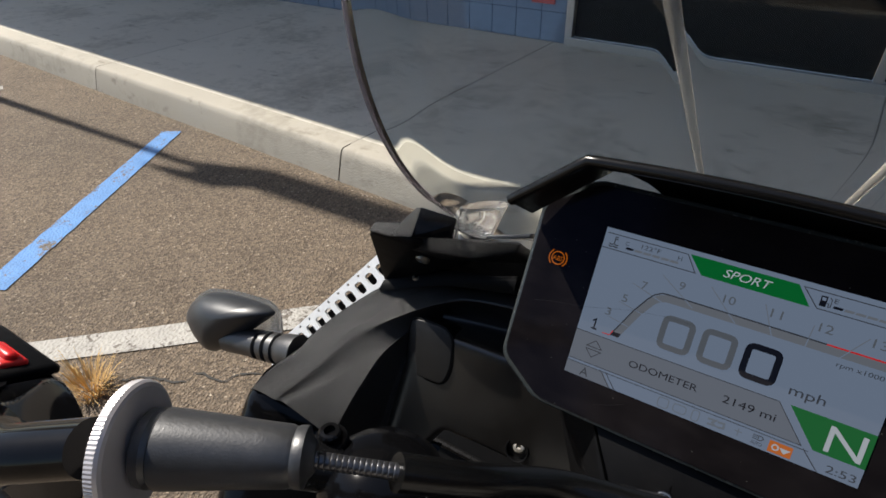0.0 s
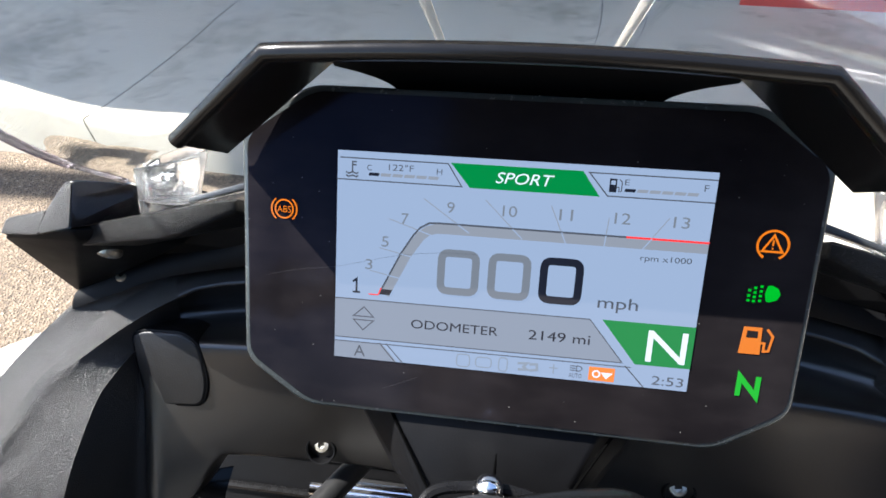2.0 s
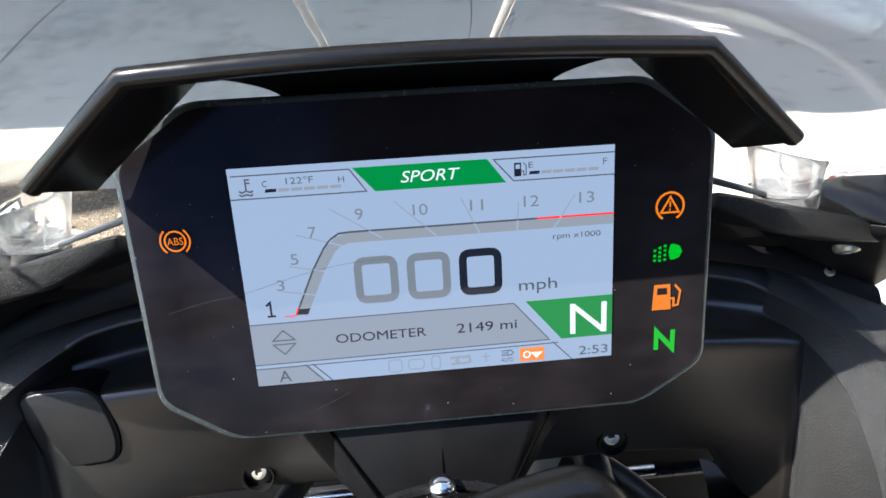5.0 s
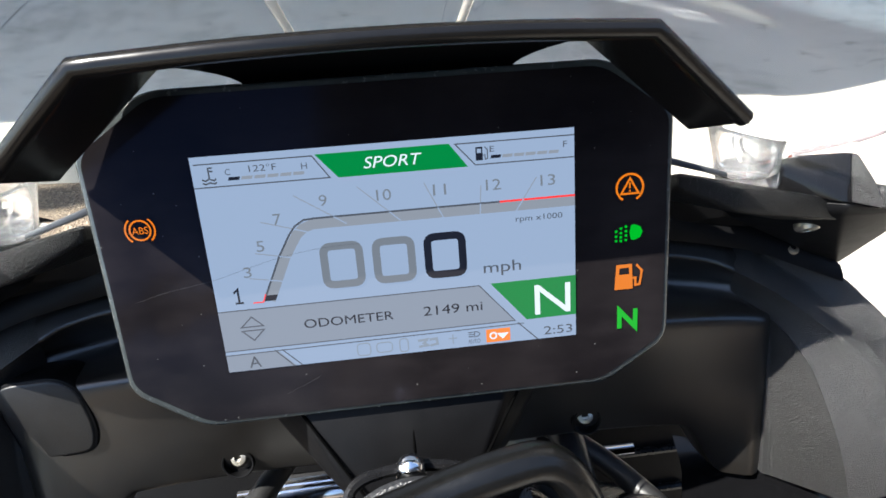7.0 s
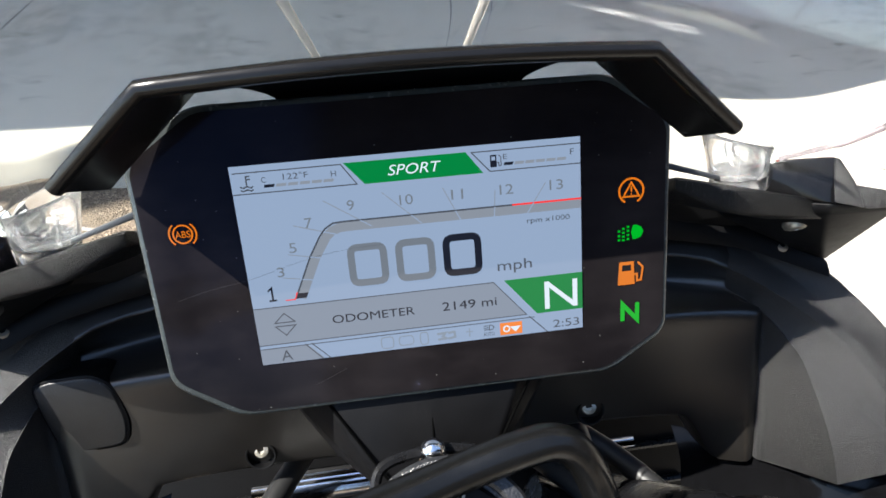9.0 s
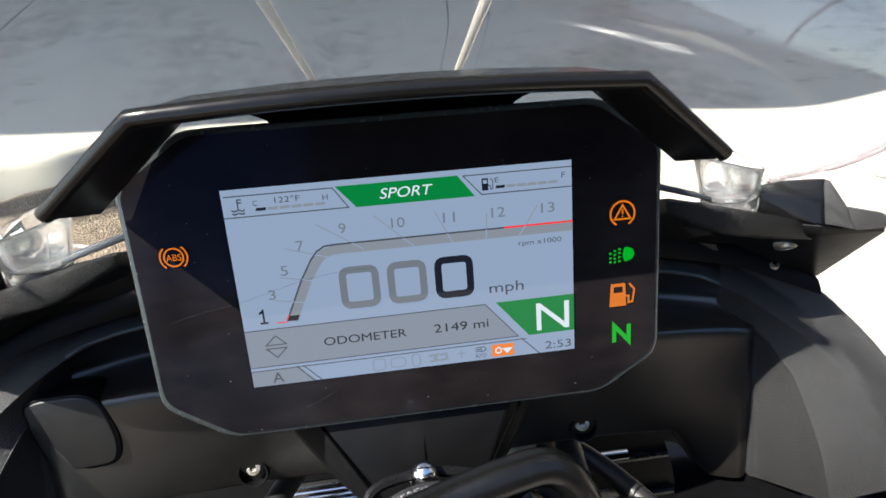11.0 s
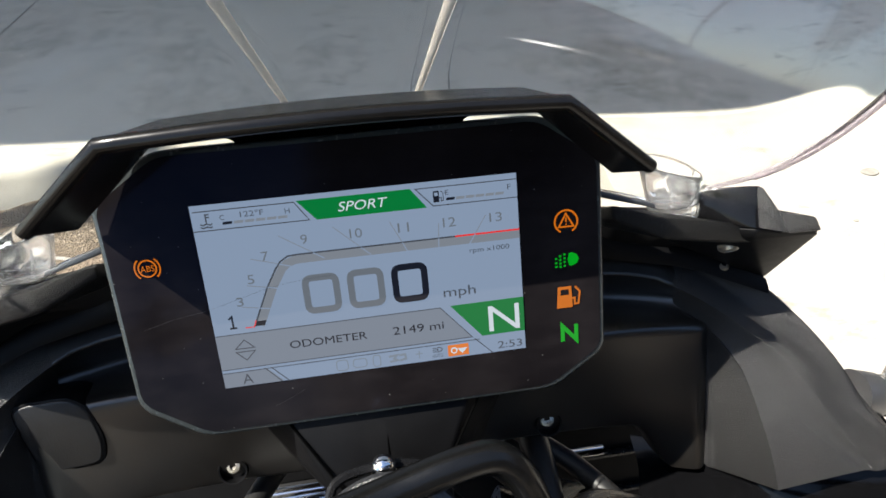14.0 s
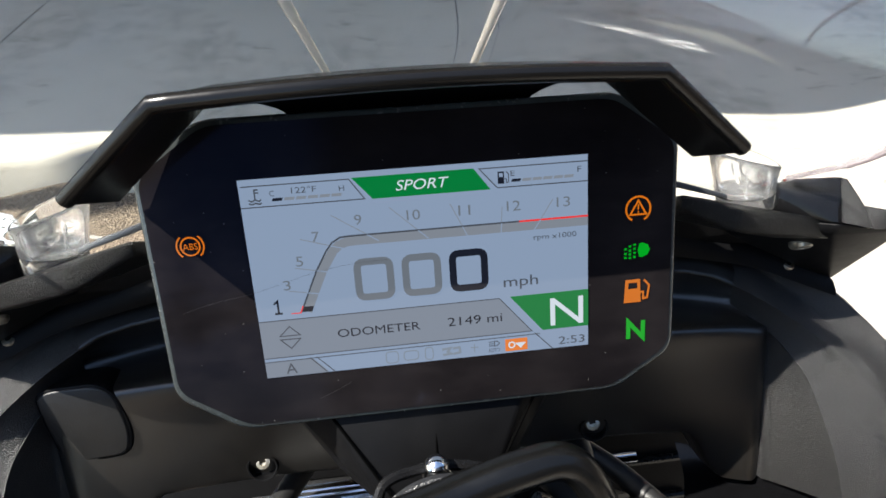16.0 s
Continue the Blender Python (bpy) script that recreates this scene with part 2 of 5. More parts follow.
TYRE_DARK = surface("groove_black", (0.0015, 0.0015, 0.0015), 0.9, spec=0.0)
LOCK_METAL = surface("sparkling_black_casting", (0.012, 0.012, 0.013), 0.34, spec=0.6, vary=0.5, scale=500, grain=0.9, grain_scale=1400)
PANEL_GLASS = dusty_glass()
SCRATCH = surface("scratch_pale", (0.026, 0.024, 0.024), 0.5, vary=0.5, scale=300)
BEZEL_EDGE = surface("bezel_edge", (0.028, 0.033, 0.034), 0.25, vary=0.2, scale=60)
LCD_WHITE = glow("lcd_white", (0.53, 0.675, 0.93), 0.192)
LCD_BAND = glow("lcd_grey_band", (0.42, 0.48, 0.59), 0.20)
LCD_GREY = glow("lcd_grey", (0.42, 0.46, 0.53), 0.205)
LCD_DIGIT = glow("lcd_digit_grey", (0.32, 0.36, 0.42), 0.18)
LCD_FAINT = glow("lcd_faint", (0.43, 0.50, 0.60), 0.20)
LCD_MID = glow("lcd_mid", (0.13, 0.15, 0.19), 0.18)
LCD_INK = glow("lcd_ink", (0.010, 0.014, 0.03), 0.2)
LCD_GREEN = glow("lcd_green", (0.0, 0.25, 0.045), 0.30)
LCD_RED = glow("lcd_red", (0.75, 0.03, 0.03), 0.45)
LCD_ORANGE = glow("lcd_orange", (0.85, 0.22, 0.03), 0.36)
LCD_PURE = glow("lcd_pure_white", (0.80, 0.86, 0.92), 0.33)
TELL_ORANGE = glow("telltale_orange", (0.95, 0.23, 0.0), 0.27)
TELL_GREEN = glow("telltale_green", (0.0, 0.60, 0.01), 0.25)


# ---- mesh helpers; bike parts are given in millimetres in the bike frame ----
def mm(*p):
    return Vector(p) / 1000


def finish(name, bm, material, smooth=True, angle=32):
    me = bpy.data.meshes.new(name)
    bmesh.ops.recalc_face_normals(bm, faces=bm.faces)
    bm.to_mesh(me)
    bm.free()
    me.materials.append(material)
    if smooth:
        for p in me.polygons:
            p.use_smooth = True
        me.set_sharp_from_angle(angle=radians(angle))
    return me


def part(name, bm, material, parent, label="", smooth=True, angle=32, upright=False):
    """One mesh object under a thing or under a part; upright: given in metres over the ground."""
    ob = new(name, finish(name, bm, material, smooth, angle))
    ob.parent = parent
    if parent.type == "EMPTY" and not upright:
        ob.matrix_basis = TO_BIKE
    return tagged(ob, label) if label else ob


def structure(name, bm, material, label, category, smooth=False):
    return tagged(new(name, finish(name, bm, material, smooth)), label, category, kind="structure")


def box(bm, lo, hi, bevel=0.0, segments=2):
    r = bmesh.ops.create_cube(bm, size=1.0)
    vs = r["verts"]
    for v in vs:
        v.co = Vector([(lo[i] + hi[i]) / 2 + v.co[i] * (hi[i] - lo[i]) for i in range(3)])
    if bevel:
        es = list({e for v in vs for e in v.link_edges})
        bmesh.ops.bevel(bm, geom=es, offset=bevel, segments=segments, affect="EDGES", profile=0.5)
    return bm


def prism(bm, outline, y0, y1, bevel=0.0, segments=2, shear=(0, 0)):
    """Extrudes an outline given in x and z from y0 to y1; shear shifts the far end."""
    a = [bm.verts.new((x, y0, z)) for x, z in outline]
    b = [bm.verts.new((x + shear[0], y1, z + shear[1])) for x, z in outline]
    n = len(outline)
    fs = [bm.faces.new(a), bm.faces.new(b[::-1])]
    for i in range(n):
        fs.append(bm.faces.new((a[i], b[i], b[(i + 1) % n], a[(i + 1) % n])))
    bmesh.ops.recalc_face_normals(bm, faces=fs)
    if bevel:
        es = list({e for f in fs for e in f.edges})
        bmesh.ops.bevel(bm, geom=es, offset=bevel, segments=segments, affect="EDGES", profile=0.5)
    return bm


def spline(pts, n=8):
    """Catmull-Rom through the points."""
    p = [Vector(q) for q in pts]
    p = [2 * p[0] - p[1], *p, 2 * p[-1] - p[-2]]
    out = []
    for i in range(1, len(p) - 2):
        for k in range(n):
            t = k / n
            out.append(0.5 * (2 * p[i] + (p[i + 1] - p[i - 1]) * t + (2 * p[i - 1] - 5 * p[i] + 4 * p[i + 1] - p[i + 2]) * t * t
                              + (3 * p[i] - p[i - 1] - 3 * p[i + 1] + p[i + 2]) * t ** 3))
    return out + [p[-2]]


def tube(bm, pts, radius, seg=14, flat=1.0):
    """A round bar along the points; radius is a number or one per point."""
    n = len(pts)
    rad = [radius] * n if isinstance(radius, (int, float)) else radius
    up, rings = Vector((0.13, 0.21, 0.97)).normalized(), []
    for i, p in enumerate(pts):
        d = (pts[min(i + 1, n - 1)] - pts[max(i - 1, 0)]).normalized()
        side = d.cross(up).normalized()
        up = side.cross(d).normalized()
        rings.append([bm.verts.new(p + (side * math.cos(a) + up * math.sin(a) * flat) * rad[i]) for a in (2 * math.pi * k / seg for k in range(seg))])
    for r, s in zip(rings, rings[1:]):
        for k in range(seg):
            bm.faces.new((r[k], r[(k + 1) % seg], s[(k + 1) % seg], s[k]))
    bm.faces.new(rings[0][::-1])
    bm.faces.new(rings[-1])
    return bm


def lathe(bm, base, axis, profile, seg=28):
    """Turns (along, radius) pairs round an axis."""
    axis = Vector(axis).normalized()
    side = axis.cross(Vector((0.3, 0.1, 0.94))).normalized()
    up = axis.cross(side)
    rings = []
    for h, r in profile:
        rings.append([bm.verts.new(Vector(base) + axis * h + (side * math.cos(a) + up * math.sin(a)) * max(r, 1e-5)) for a in (2 * math.pi * k / seg for k in range(seg))])
    for r, s in zip(rings, rings[1:]):
        for k in range(seg):
            bm.faces.new((r[k], r[(k + 1) % seg], s[(k + 1) % seg], s[k]))
    bm.faces.new(rings[0][::-1])
    bm.faces.new(rings[-1])
    return bm


def hull(bm, points, bevel=0.0, segments=2):
    """The solid spanned by a few corner points in millimetres, with eased edges."""
    vs = [bm.verts.new(mm(*p)) for p in points]
    r = bmesh.ops.convex_hull(bm, input=vs)
    loose = {g for key in ("geom_interior", "geom_unused") for g in r[key] if isinstance(g, bmesh.types.BMVert)}
    bmesh.ops.delete(bm, geom=list(loose), context="VERTS")
    bmesh.ops.dissolve_limit(bm, angle_limit=radians(3), verts=bm.verts[:], edges=bm.edges[:])
    if bevel:
        bmesh.ops.bevel(bm, geom=bm.edges[:], offset=bevel, segments=segments, affect="EDGES", profile=0.5, clamp_overlap=True)
    return bm


def sheet(bm, rows, thickness=0.0):
    """A quad sheet through rows of points, made solid."""
    vs = [[bm.verts.new(p) for p in r] for r in rows]
    fs = [bm.faces.new((a[i], a[i + 1], b[i + 1], b[i])) for a, b in zip(vs, vs[1:]) for i in range(len(a) - 1)]
    if thickness:
        bmesh.ops.recalc_face_normals(bm, faces=fs)
        bmesh.ops.solidify(bm, geom=fs, thickness=thickness)
    return bm


# ---- the large structure: car park, kerb, walk, shop front, added canopy ----
KERB_Y, KERB_W, WALK_Z, WALL_Y, CANOPY_Z = 1.37, 0.165, 0.15, 3.47, 4.3
bm = bmesh.new()
bmesh.ops.create_grid(bm, x_segments=40, y_segments=40, size=400)
structure("ground", bm, ASPHALT, "worn brown-grey asphalt car park with aggregate showing", "asphalt")

bm = bmesh.new()
box(bm, (-30, KERB_Y + 0.10, -0.1), (30, WALL_Y + 0.3, WALK_Z - 0.0015))
structure("pavement_bed", bm, JOINT_GREY, "dirt-grey bed in the joints of the concrete walk", "pavement")

JOINTS = [-15.6, -13.3, -10.9, -8.5, -6.2, -4.14, -1.80, 0.165, 2.6, 5.0, 7.4, 9.8]
kerb = tagged(new("kerb"), "pale cast concrete kerb with a rounded edge", "kerb", kind="structure")
walk_slabs = tagged(new("pavement"), "grey broom-finished concrete walk shaded by an added canopy", "pavement", kind="structure")
for a, b in zip(JOINTS, JOINTS[1:]):
    bm = bmesh.new()
    prof = [(KERB_Y - 0.016, -0.05), (KERB_Y - 0.008, 0.0), (KERB_Y + 0.027, WALK_Z - 0.038), (KERB_Y + 0.030, WALK_Z - 0.030), (KERB_Y + 0.040, WALK_Z - 0.010), (KERB_Y + 0.052, WALK_Z - 0.002), (KERB_Y + 0.068, WALK_Z), (KERB_Y + KERB_W, WALK_Z), (KERB_Y + KERB_W, -0.05)]
    n = max(2, int((b - a) / 0.12))
    rows = []
    for i in range(n + 1):
        x = a + 0.004 + (b - a - 0.008) * i / n
        w = 0.004 * noise.noise((x * 2.1, 0, 3))
        rows.append([Vector((x, y + w + 0.0025 * noise.noise((x * 9, y * 40, z * 30)), z + 0.002 * noise.noise((x * 7, 5, y * 30)))) for y, z in prof])
    sheet(bm, rows)
    piece = part("kerb_stone", bm, KERB_CONCRETE, kerb, smooth=True, angle=32)
    piece.matrix_basis = Matrix()
    bm = bmesh.new()
    box(bm, (a + 0.0035, KERB_Y + KERB_W + 0.0015, -0.02), (b - 0.0035, WALL_Y + 0.02, WALK_Z), 0.003)
    piece = part("slab", bm, WALK_CONCRETE, walk_slabs, smooth=False)
    piece.matrix_basis = Matrix()


# pale concrete apron where the kerb is dropped, beside the bike
apron = tagged(new("ramp_apron"), "pale sunlit concrete apron ramping up to the walk", "pavement", kind="structure")
for x0, x1, y0, y1 in ((0.62, 2.58, 0.22, KERB_Y + 0.055), (2.60, 5.0, 0.22, KERB_Y + 0.055), (0.62, 2.58, -2.4, 0.205), (2.60, 5.0, -2.4, 0.205)):
    bm = bmesh.new()
    rise = 0.0 if y1 < 0.3 else 0.145
    top = [Vector((x0, y0, 0.012)), Vector((x1, y0, 0.012)), Vector((x1, y1, 0.012 + rise)), Vector((x0, y1, 0.012 + rise))]
    low = [Vector((p.x, p.y, -0.05)) for p in top]
    a, c = [bm.verts.new(p) for p in top], [bm.verts.new(p) for p in low]
    bm.faces.new(a)
    bm.faces.new(c[::-1])
    for i in range(4):
        bm.faces.new((a[i], c[i], c[(i + 1) % 4], a[(i + 1) % 4]))
    piece = part("apron_slab", bm, RAMP_CONCRETE, apron, smooth=False)
    piece.matrix_basis = Matrix()
# unseen walls added behind and right, to cut sky light and darken reflections
bm = bmesh.new()
box(bm, (-0.6, -9.4, -0.05), (30, -9.0, 9.0))
structure("sky_blocker_back", bm, BLOCKER_BROWN, "unseen plain brown wall added to block sky behind the bike", "wall")
bm = bmesh.new()
box(bm, (16.0, -8.99, -0.05), (16.4, 12.0, 8.0))
structure("sky_blocker_side", bm, BLOCKER_BROWN, "unseen plain brown wall added to block sky on the right", "wall")


def stripe(name, a, b, width, material, label):
    """A painted stripe between two ground points."""
    a, b = Vector((*a, 0)), Vector((*b, 0))
    d = (b - a).normalized()
    s = Vector((-d.y, d.x, 0)) * width / 2
    bm = bmesh.new()
    n = 24
    rows = []
    for i in range(n + 1):
        p = a.lerp(b, i / n)
        j = 0.004 * noise.noise((i * 0.9, 1, 2))
        rows.append([p - s * (1 + j * 20) + Vector((0, 0, 0.004)), p + s * (1 - j * 20) + Vector((0, 0, 0.004))])
    sheet(bm, rows)
    return structure(name, bm, material, label, "road marking")


stripe("blue_stripe", (-2.262, 0.06), (-3.03, 1.25), 0.112, BLUE_PAINT, "faded blue painted parking stripe on asphalt")
stripe("white_stripe", (-2.95, -1.2), (-0.55, 1.30), 0.105, WHITE_PAINT, "chipped white painted hatch stripe on asphalt")
stripe("white_stripe", (-4.98, 0.45), (-4.79, 1.02), 0.10, WHITE_PAINT, "chipped white painted stripe end near the kerb")

# wall of painted blocks, left and right of the shop window
wall = tagged(new("wall_front"), "blue-grey painted block wall of a shop", "wall", kind="structure")


def wall_run(x0, x1, z1):
    bm = bmesh.new()
    box(bm, (x0, WALL_Y + 0.012, -0.05), (x1, WALL_Y + 0.30, z1))
    back = part("wall_core", bm, JOINT_DARK, wall, smooth=False)
    back.matrix_basis = Matrix()
    bw, bh = 0.205, 0.20
    proto = bmesh.new()
    box(proto, (0.0015, 0, 0.0015), (bw - 0.0015, 0.05, bh - 0.0015), 0.003, 1)
    me = finish("block", proto, WALL_PAINT, False)
    for k in range(int((z1 - WALK_Z) / bh)):
        if k > 5:
            break
        for i in range(int(round((x1 - x0) / bw))):
            o = new("block", me)
            o.parent = wall
            o.location = (x0 + i * bw, WALL_Y, WALK_Z + k * bh)
    bm = bmesh.new()
    box(bm, (x0, WALL_Y + 0.004, WALK_Z + 6 * bh), (x1, WALL_Y + 0.02, z1))
    upper = part("upper_wall", bm, WALL_PAINT, wall, smooth=False)
    upper.matrix_basis = Matrix()


wall_run(-9.9, -1.70, CANOPY_Z)
wall_run(0.30, 8.5, CANOPY_Z)

window = tagged(new("window_1"), "dark shop window in a silver aluminium frame", "window", kind="structure")
for nm, lo, hi, ma in (
    ("window_frame", (-1.70, WALL_Y - 0.03, WALK_Z), (0.30, WALL_Y + 0.06, WALK_Z + 0.055), ALUMINIUM),
    ("window_frame", (-1.70, WALL_Y - 0.03, WALK_Z + 0.057), (-1.645, WALL_Y + 0.06, 2.6), ALUMINIUM),
    ("window_frame", (0.08, WALL_Y - 0.03, WALK_Z + 0.057), (0.13, WALL_Y + 0.06, 2.6), ALUMINIUM),
    ("window_frame", (0.245, WALL_Y - 0.03, WALK_Z + 0.057), (0.30, WALL_Y + 0.06, 2.6), ALUMINIUM),
    ("window_frame", (-1.70, WALL_Y - 0.03, 2.602), (0.30, WALL_Y + 0.06, 2.66), ALUMINIUM),
    ("pane", (-1.643, WALL_Y + 0.01, WALK_Z + 0.058), (0.078, WALL_Y + 0.022, 2.6), STORE_GLASS),
    ("pane", (0.132, WALL_Y + 0.01, WALK_Z + 0.058), (0.243, WALL_Y + 0.022, 2.6), STORE_GLASS),
):
    bm = bmesh.new()
    box(bm, lo, hi, 0.003 if nm != "pane" else 0)
    o = part(nm, bm, ma, window, smooth=False)
    o.matrix_basis = Matrix()
bm = bmesh.new()
box(bm, (-1.70, WALL_Y + 0.01, 2.665), (0.30, WALL_Y + 0.30, CANOPY_Z))
structure("wall_over_window", bm, WALL_PAINT, "blue-grey painted wall over the shop window", "wall")

# red painted panels on the wall beside the window
for x0, x1, z0, y1 in ((-1.98, -1.80, 0.40, WALL_Y - 0.003), (0.86, 2.6, WALK_Z, 3.12)):
    bm = bmesh.new()
    box(bm, (x0, y1 - 0.014, z0), (x1, y1, 1.6 if z0 > 0.3 else 0.95), 0.002)
    tagged(new("sign_panel", finish("sign_panel", bm, RED_PAINT, False)), "plain red sign panel on the blue-grey wall" if z0 > 0.3 else "plain red sign board standing on the concrete walk", "sign")

# unseen canopy added over the walk: its edge throws the shade line along the kerb
CANOPY_Y = KERB_Y + KERB_W + 0.02 + (CANOPY_Z - WALK_Z) * SUN.y / SUN.z
bm = bmesh.new()
box(bm, (-25, CANOPY_Y, CANOPY_Z), (25, WALL_Y + 0.5, CANOPY_Z + 0.2), 0.01)
structure("canopy", bm, SOFFIT_PAINT, "unseen flat roof added to shade the concrete walk", "canopy")

# unseen tall pole and sheet, added at the kerb to cast the asphalt shadow
POLE_X, POLE_Y = -7.3, 0.69
flagpole = tagged(new("flagpole"), "unseen slim dark pole added with a shadow-casting sheet near its top", "flagpole")
bm = bmesh.new()
lathe(bm, Vector((POLE_X, POLE_Y, 0)), (0, 0, 1), [(0, 0.11), (0.02, 0.11), (0.03, 0.045), (3.0, 0.034), (7.6, 0.022), (7.62, 0.0)], 20)
part("pole", bm, SATIN_BLACK, flagpole, upright=True)
# wanted ground shadow; the sheet is this outline carried back towards the sun
edge = [(-2.85, 0.93), (-2.54, 0.94), (-2.27, 0.98), (-2.06, 1.11), (-1.77, 1.13), (-1.2, 1.18), (-0.7, 1.40), (-0.7, 1.64), (-1.2, 1.36), (-1.87, 1.29), (-2.17, 1.26), (-2.37, 1.18), (-2.63, 1.08), (-2.48, 1.03)]
bm = bmesh.new()
lo = []
for x, y in edge:
    h = (x - POLE_X) * SUN.z / -SUN.x
    lo.append(bm.verts.new((POLE_X, y + SUN.y / SUN.z * h, h)))
hi = [bm.verts.new(v.co + Vector((0.012, 0, 0))) for v in lo]
bm.faces.new(lo)
bm.faces.new(hi[::-1])
for i in range(len(lo)):
    j = (i + 1) % len(lo)
    bm.faces.new((lo[i], hi[i], hi[j], lo[j]))
part("shadow_sheet", bm, CASTER_GREY, flagpole, "unseen grey sheet added and cut to cast the asphalt shadow", smooth=False, upright=True)

# dark spots trodden into the pale apron
for x, y, r in ((1.449, 1.17, 0.022), (1.62, 1.32, 0.009), (1.30, 0.98, 0.006), (1.72, 1.05, 0.007)):
    bm = bmesh.new()
    z = 0.0125 + 0.145 * (y - 0.22) / (KERB_Y - 0.165)
    ring = [Vector((x + r * (1.3 + 0.25 * noise.noise((a, x, y))) * math.cos(a), y + r * (0.8 + 0.2 * noise.noise((a, y, x))) * math.sin(a), z)) for a in (2 * math.pi * q / 16 for q in range(16))]
    lo, hi = [bm.verts.new(p) for p in ring], [bm.verts.new(p + Vector((0, 0, 0.003))) for p in ring]
    bm.faces.new(hi)
    for q in range(16):
        bm.faces.new((lo[q], lo[(q + 1) % 16], hi[(q + 1) % 16], hi[q]))
    structure("spot", bm, JOINT_GREY, "small dark trodden spot on the pale concrete", "stain")

# jagged crack running from the grass across the asphalt
CRACK = [(-1.50, 0.03), (-1.456, 0.081), (-1.433, 0.129), (-1.407, 0.158), (-1.341, 0.192), (-1.281, 0.228), (-1.278, 0.268), (-1.192, 0.286), (-1.181, 0.323), (-1.149, 0.356), (-1.08, 0.40), (-1.03, 0.47), (-0.93, 0.50)]
rng = random.Random(3)
line = spline([Vector((x, y, 0)) for x, y in CRACK], 5)
rows = []
for p in line:
    w = rng.uniform(0.0008, 0.0042)
    j = Vector((rng.uniform(-0.004, 0.004), rng.uniform(-0.004, 0.004), 0.003))
    rows.append([p + j + Vector((w * 0.5, -w, 0)), p + j + Vector((-w * 0.5, w, 0))])
bm = bmesh.new()
sheet(bm, rows)
structure("crack", bm, JOINT_DARK, "thin jagged crack in the asphalt", "crack")

# ---- the motorcycle ----
bike = tagged(new("motorcycle"), "parked black sport motorcycle with a lit colour instrument panel", "motorcycle")
bike.matrix_world = pose(0, 0, 0, 0, 0, YAW)

# instrument panel: bezel, glass, screen and tell-tales
OCT = [(-63.5, 50.8), (-84.2, 37.2), (-84.2, -36.6), (-64, -50.6), (64.5, -50.8), (84.6, -37.6), (84.4, 37.0), (64.2, 50.8)]


def rounded(outline, r, n=5):
    """Rounds the corners of an outline."""
    out = []
    m = len(outline)
    for i in range(m):
        p, a, b = Vector(outline[i]), Vector(outline[i - 1]), Vector(outline[(i + 1) % m])
        d1, d2 = (a - p).normalized(), (b - p).normalized()
        t = min(r, (a - p).length * 0.45, (b - p).length * 0.45)
        q0, q1 = p + d1 * t, p + d2 * t
        for k in range(n + 1):
            s = k / n
            out.append(tuple((1 - s) ** 2 * q0 + 2 * s * (1 - s) * p + s * s * q1))
    return out


def scaled(outline, d):
    """Moves an outline inwards by d, taken from the middle."""
    return [(x - math.copysign(d, x), z - math.copysign(d, z)) for x, z in outline]


def k(points):
    return [(x / 1000, z / 1000) for x, z in points]


bm = bmesh.new()
prism(bm, k(rounded(scaled(OCT, 0.0), 5)), 0.0008, 0.018, 0.0012, 3)
panel = part("instrument_panel", bm, BEZEL_EDGE, bike, "black octagonal instrument panel with a glass face")
bm = bmesh.new()
prism(bm, k(rounded(scaled(OCT, 1.9), 4.5)), 0.0004, 0.004)
part("panel_glass", bm, PANEL_GLASS, panel, "dusty black glass face", smooth=False)
bm = bmesh.new()
prism(bm, k(scaled(OCT, 9)), 0.018, 0.032, 0.003)
part("panel_housing", bm, MATT_BLACK, panel)
LAYER = 0.0002


def flat(name, outline, layer, material, parent=None, label=""):
    """A thin figure on the face of the panel, in millimetres."""
    bm = bmesh.new()
    vs = [bm.verts.new((x / 1000, LAYER - layer * 0.00008, z / 1000)) for x, z in outline]
    bm.faces.new(vs)
    r = bmesh.ops.extrude_face_region(bm, geom=bm.faces[:])
    bmesh.ops.translate(bm, verts=[v for v in r["geom"] if isinstance(v, bmesh.types.BMVert)], vec=(0, 0.0001, 0))
    return part(name, bm, material, parent or panel, label, smooth=False)


def strokes(name, lines, width, layer, material, closed=False, label=""):
    """Mitred lines on the face of the panel, as one figure."""
    bm = bmesh.new()
    for line in lines:
        p = [Vector((x, z)) for x, z in line]
        n = len(p)
        left, right = [], []
        for i in range(n):
            a, b = (p[i - 1], p[(i + 1) % n]) if closed else (p[max(i - 1, 0)], p[min(i + 1, n - 1)])
            d1 = (p[i] - a).normalized() if (p[i] - a).length > 1e-9 else (b - p[i]).normalized()
            d2 = (b - p[i]).normalized() if (b - p[i]).length > 1e-9 else d1
            t = (d1 + d2).normalized()
            nrm = Vector((-t.y, t.x))
            w = width / 2 / max(0.35, abs(nrm.dot(Vector((-d1.y, d1.x)))))
            left.append(p[i] + nrm * w)
            right.append(p[i] - nrm * w)
        y = LAYER - layer * 0.00008
        L = [bm.verts.new((q.x / 1000, y, q.y / 1000)) for q in left]
        R = [bm.verts.new((q.x / 1000, y, q.y / 1000)) for q in right]
        for i in range(n if closed else n - 1):
            j = (i + 1) % n
            bm.faces.new((L[i], L[j], R[j], R[i]))
    return part(name, bm, material, panel, label, smooth=False)


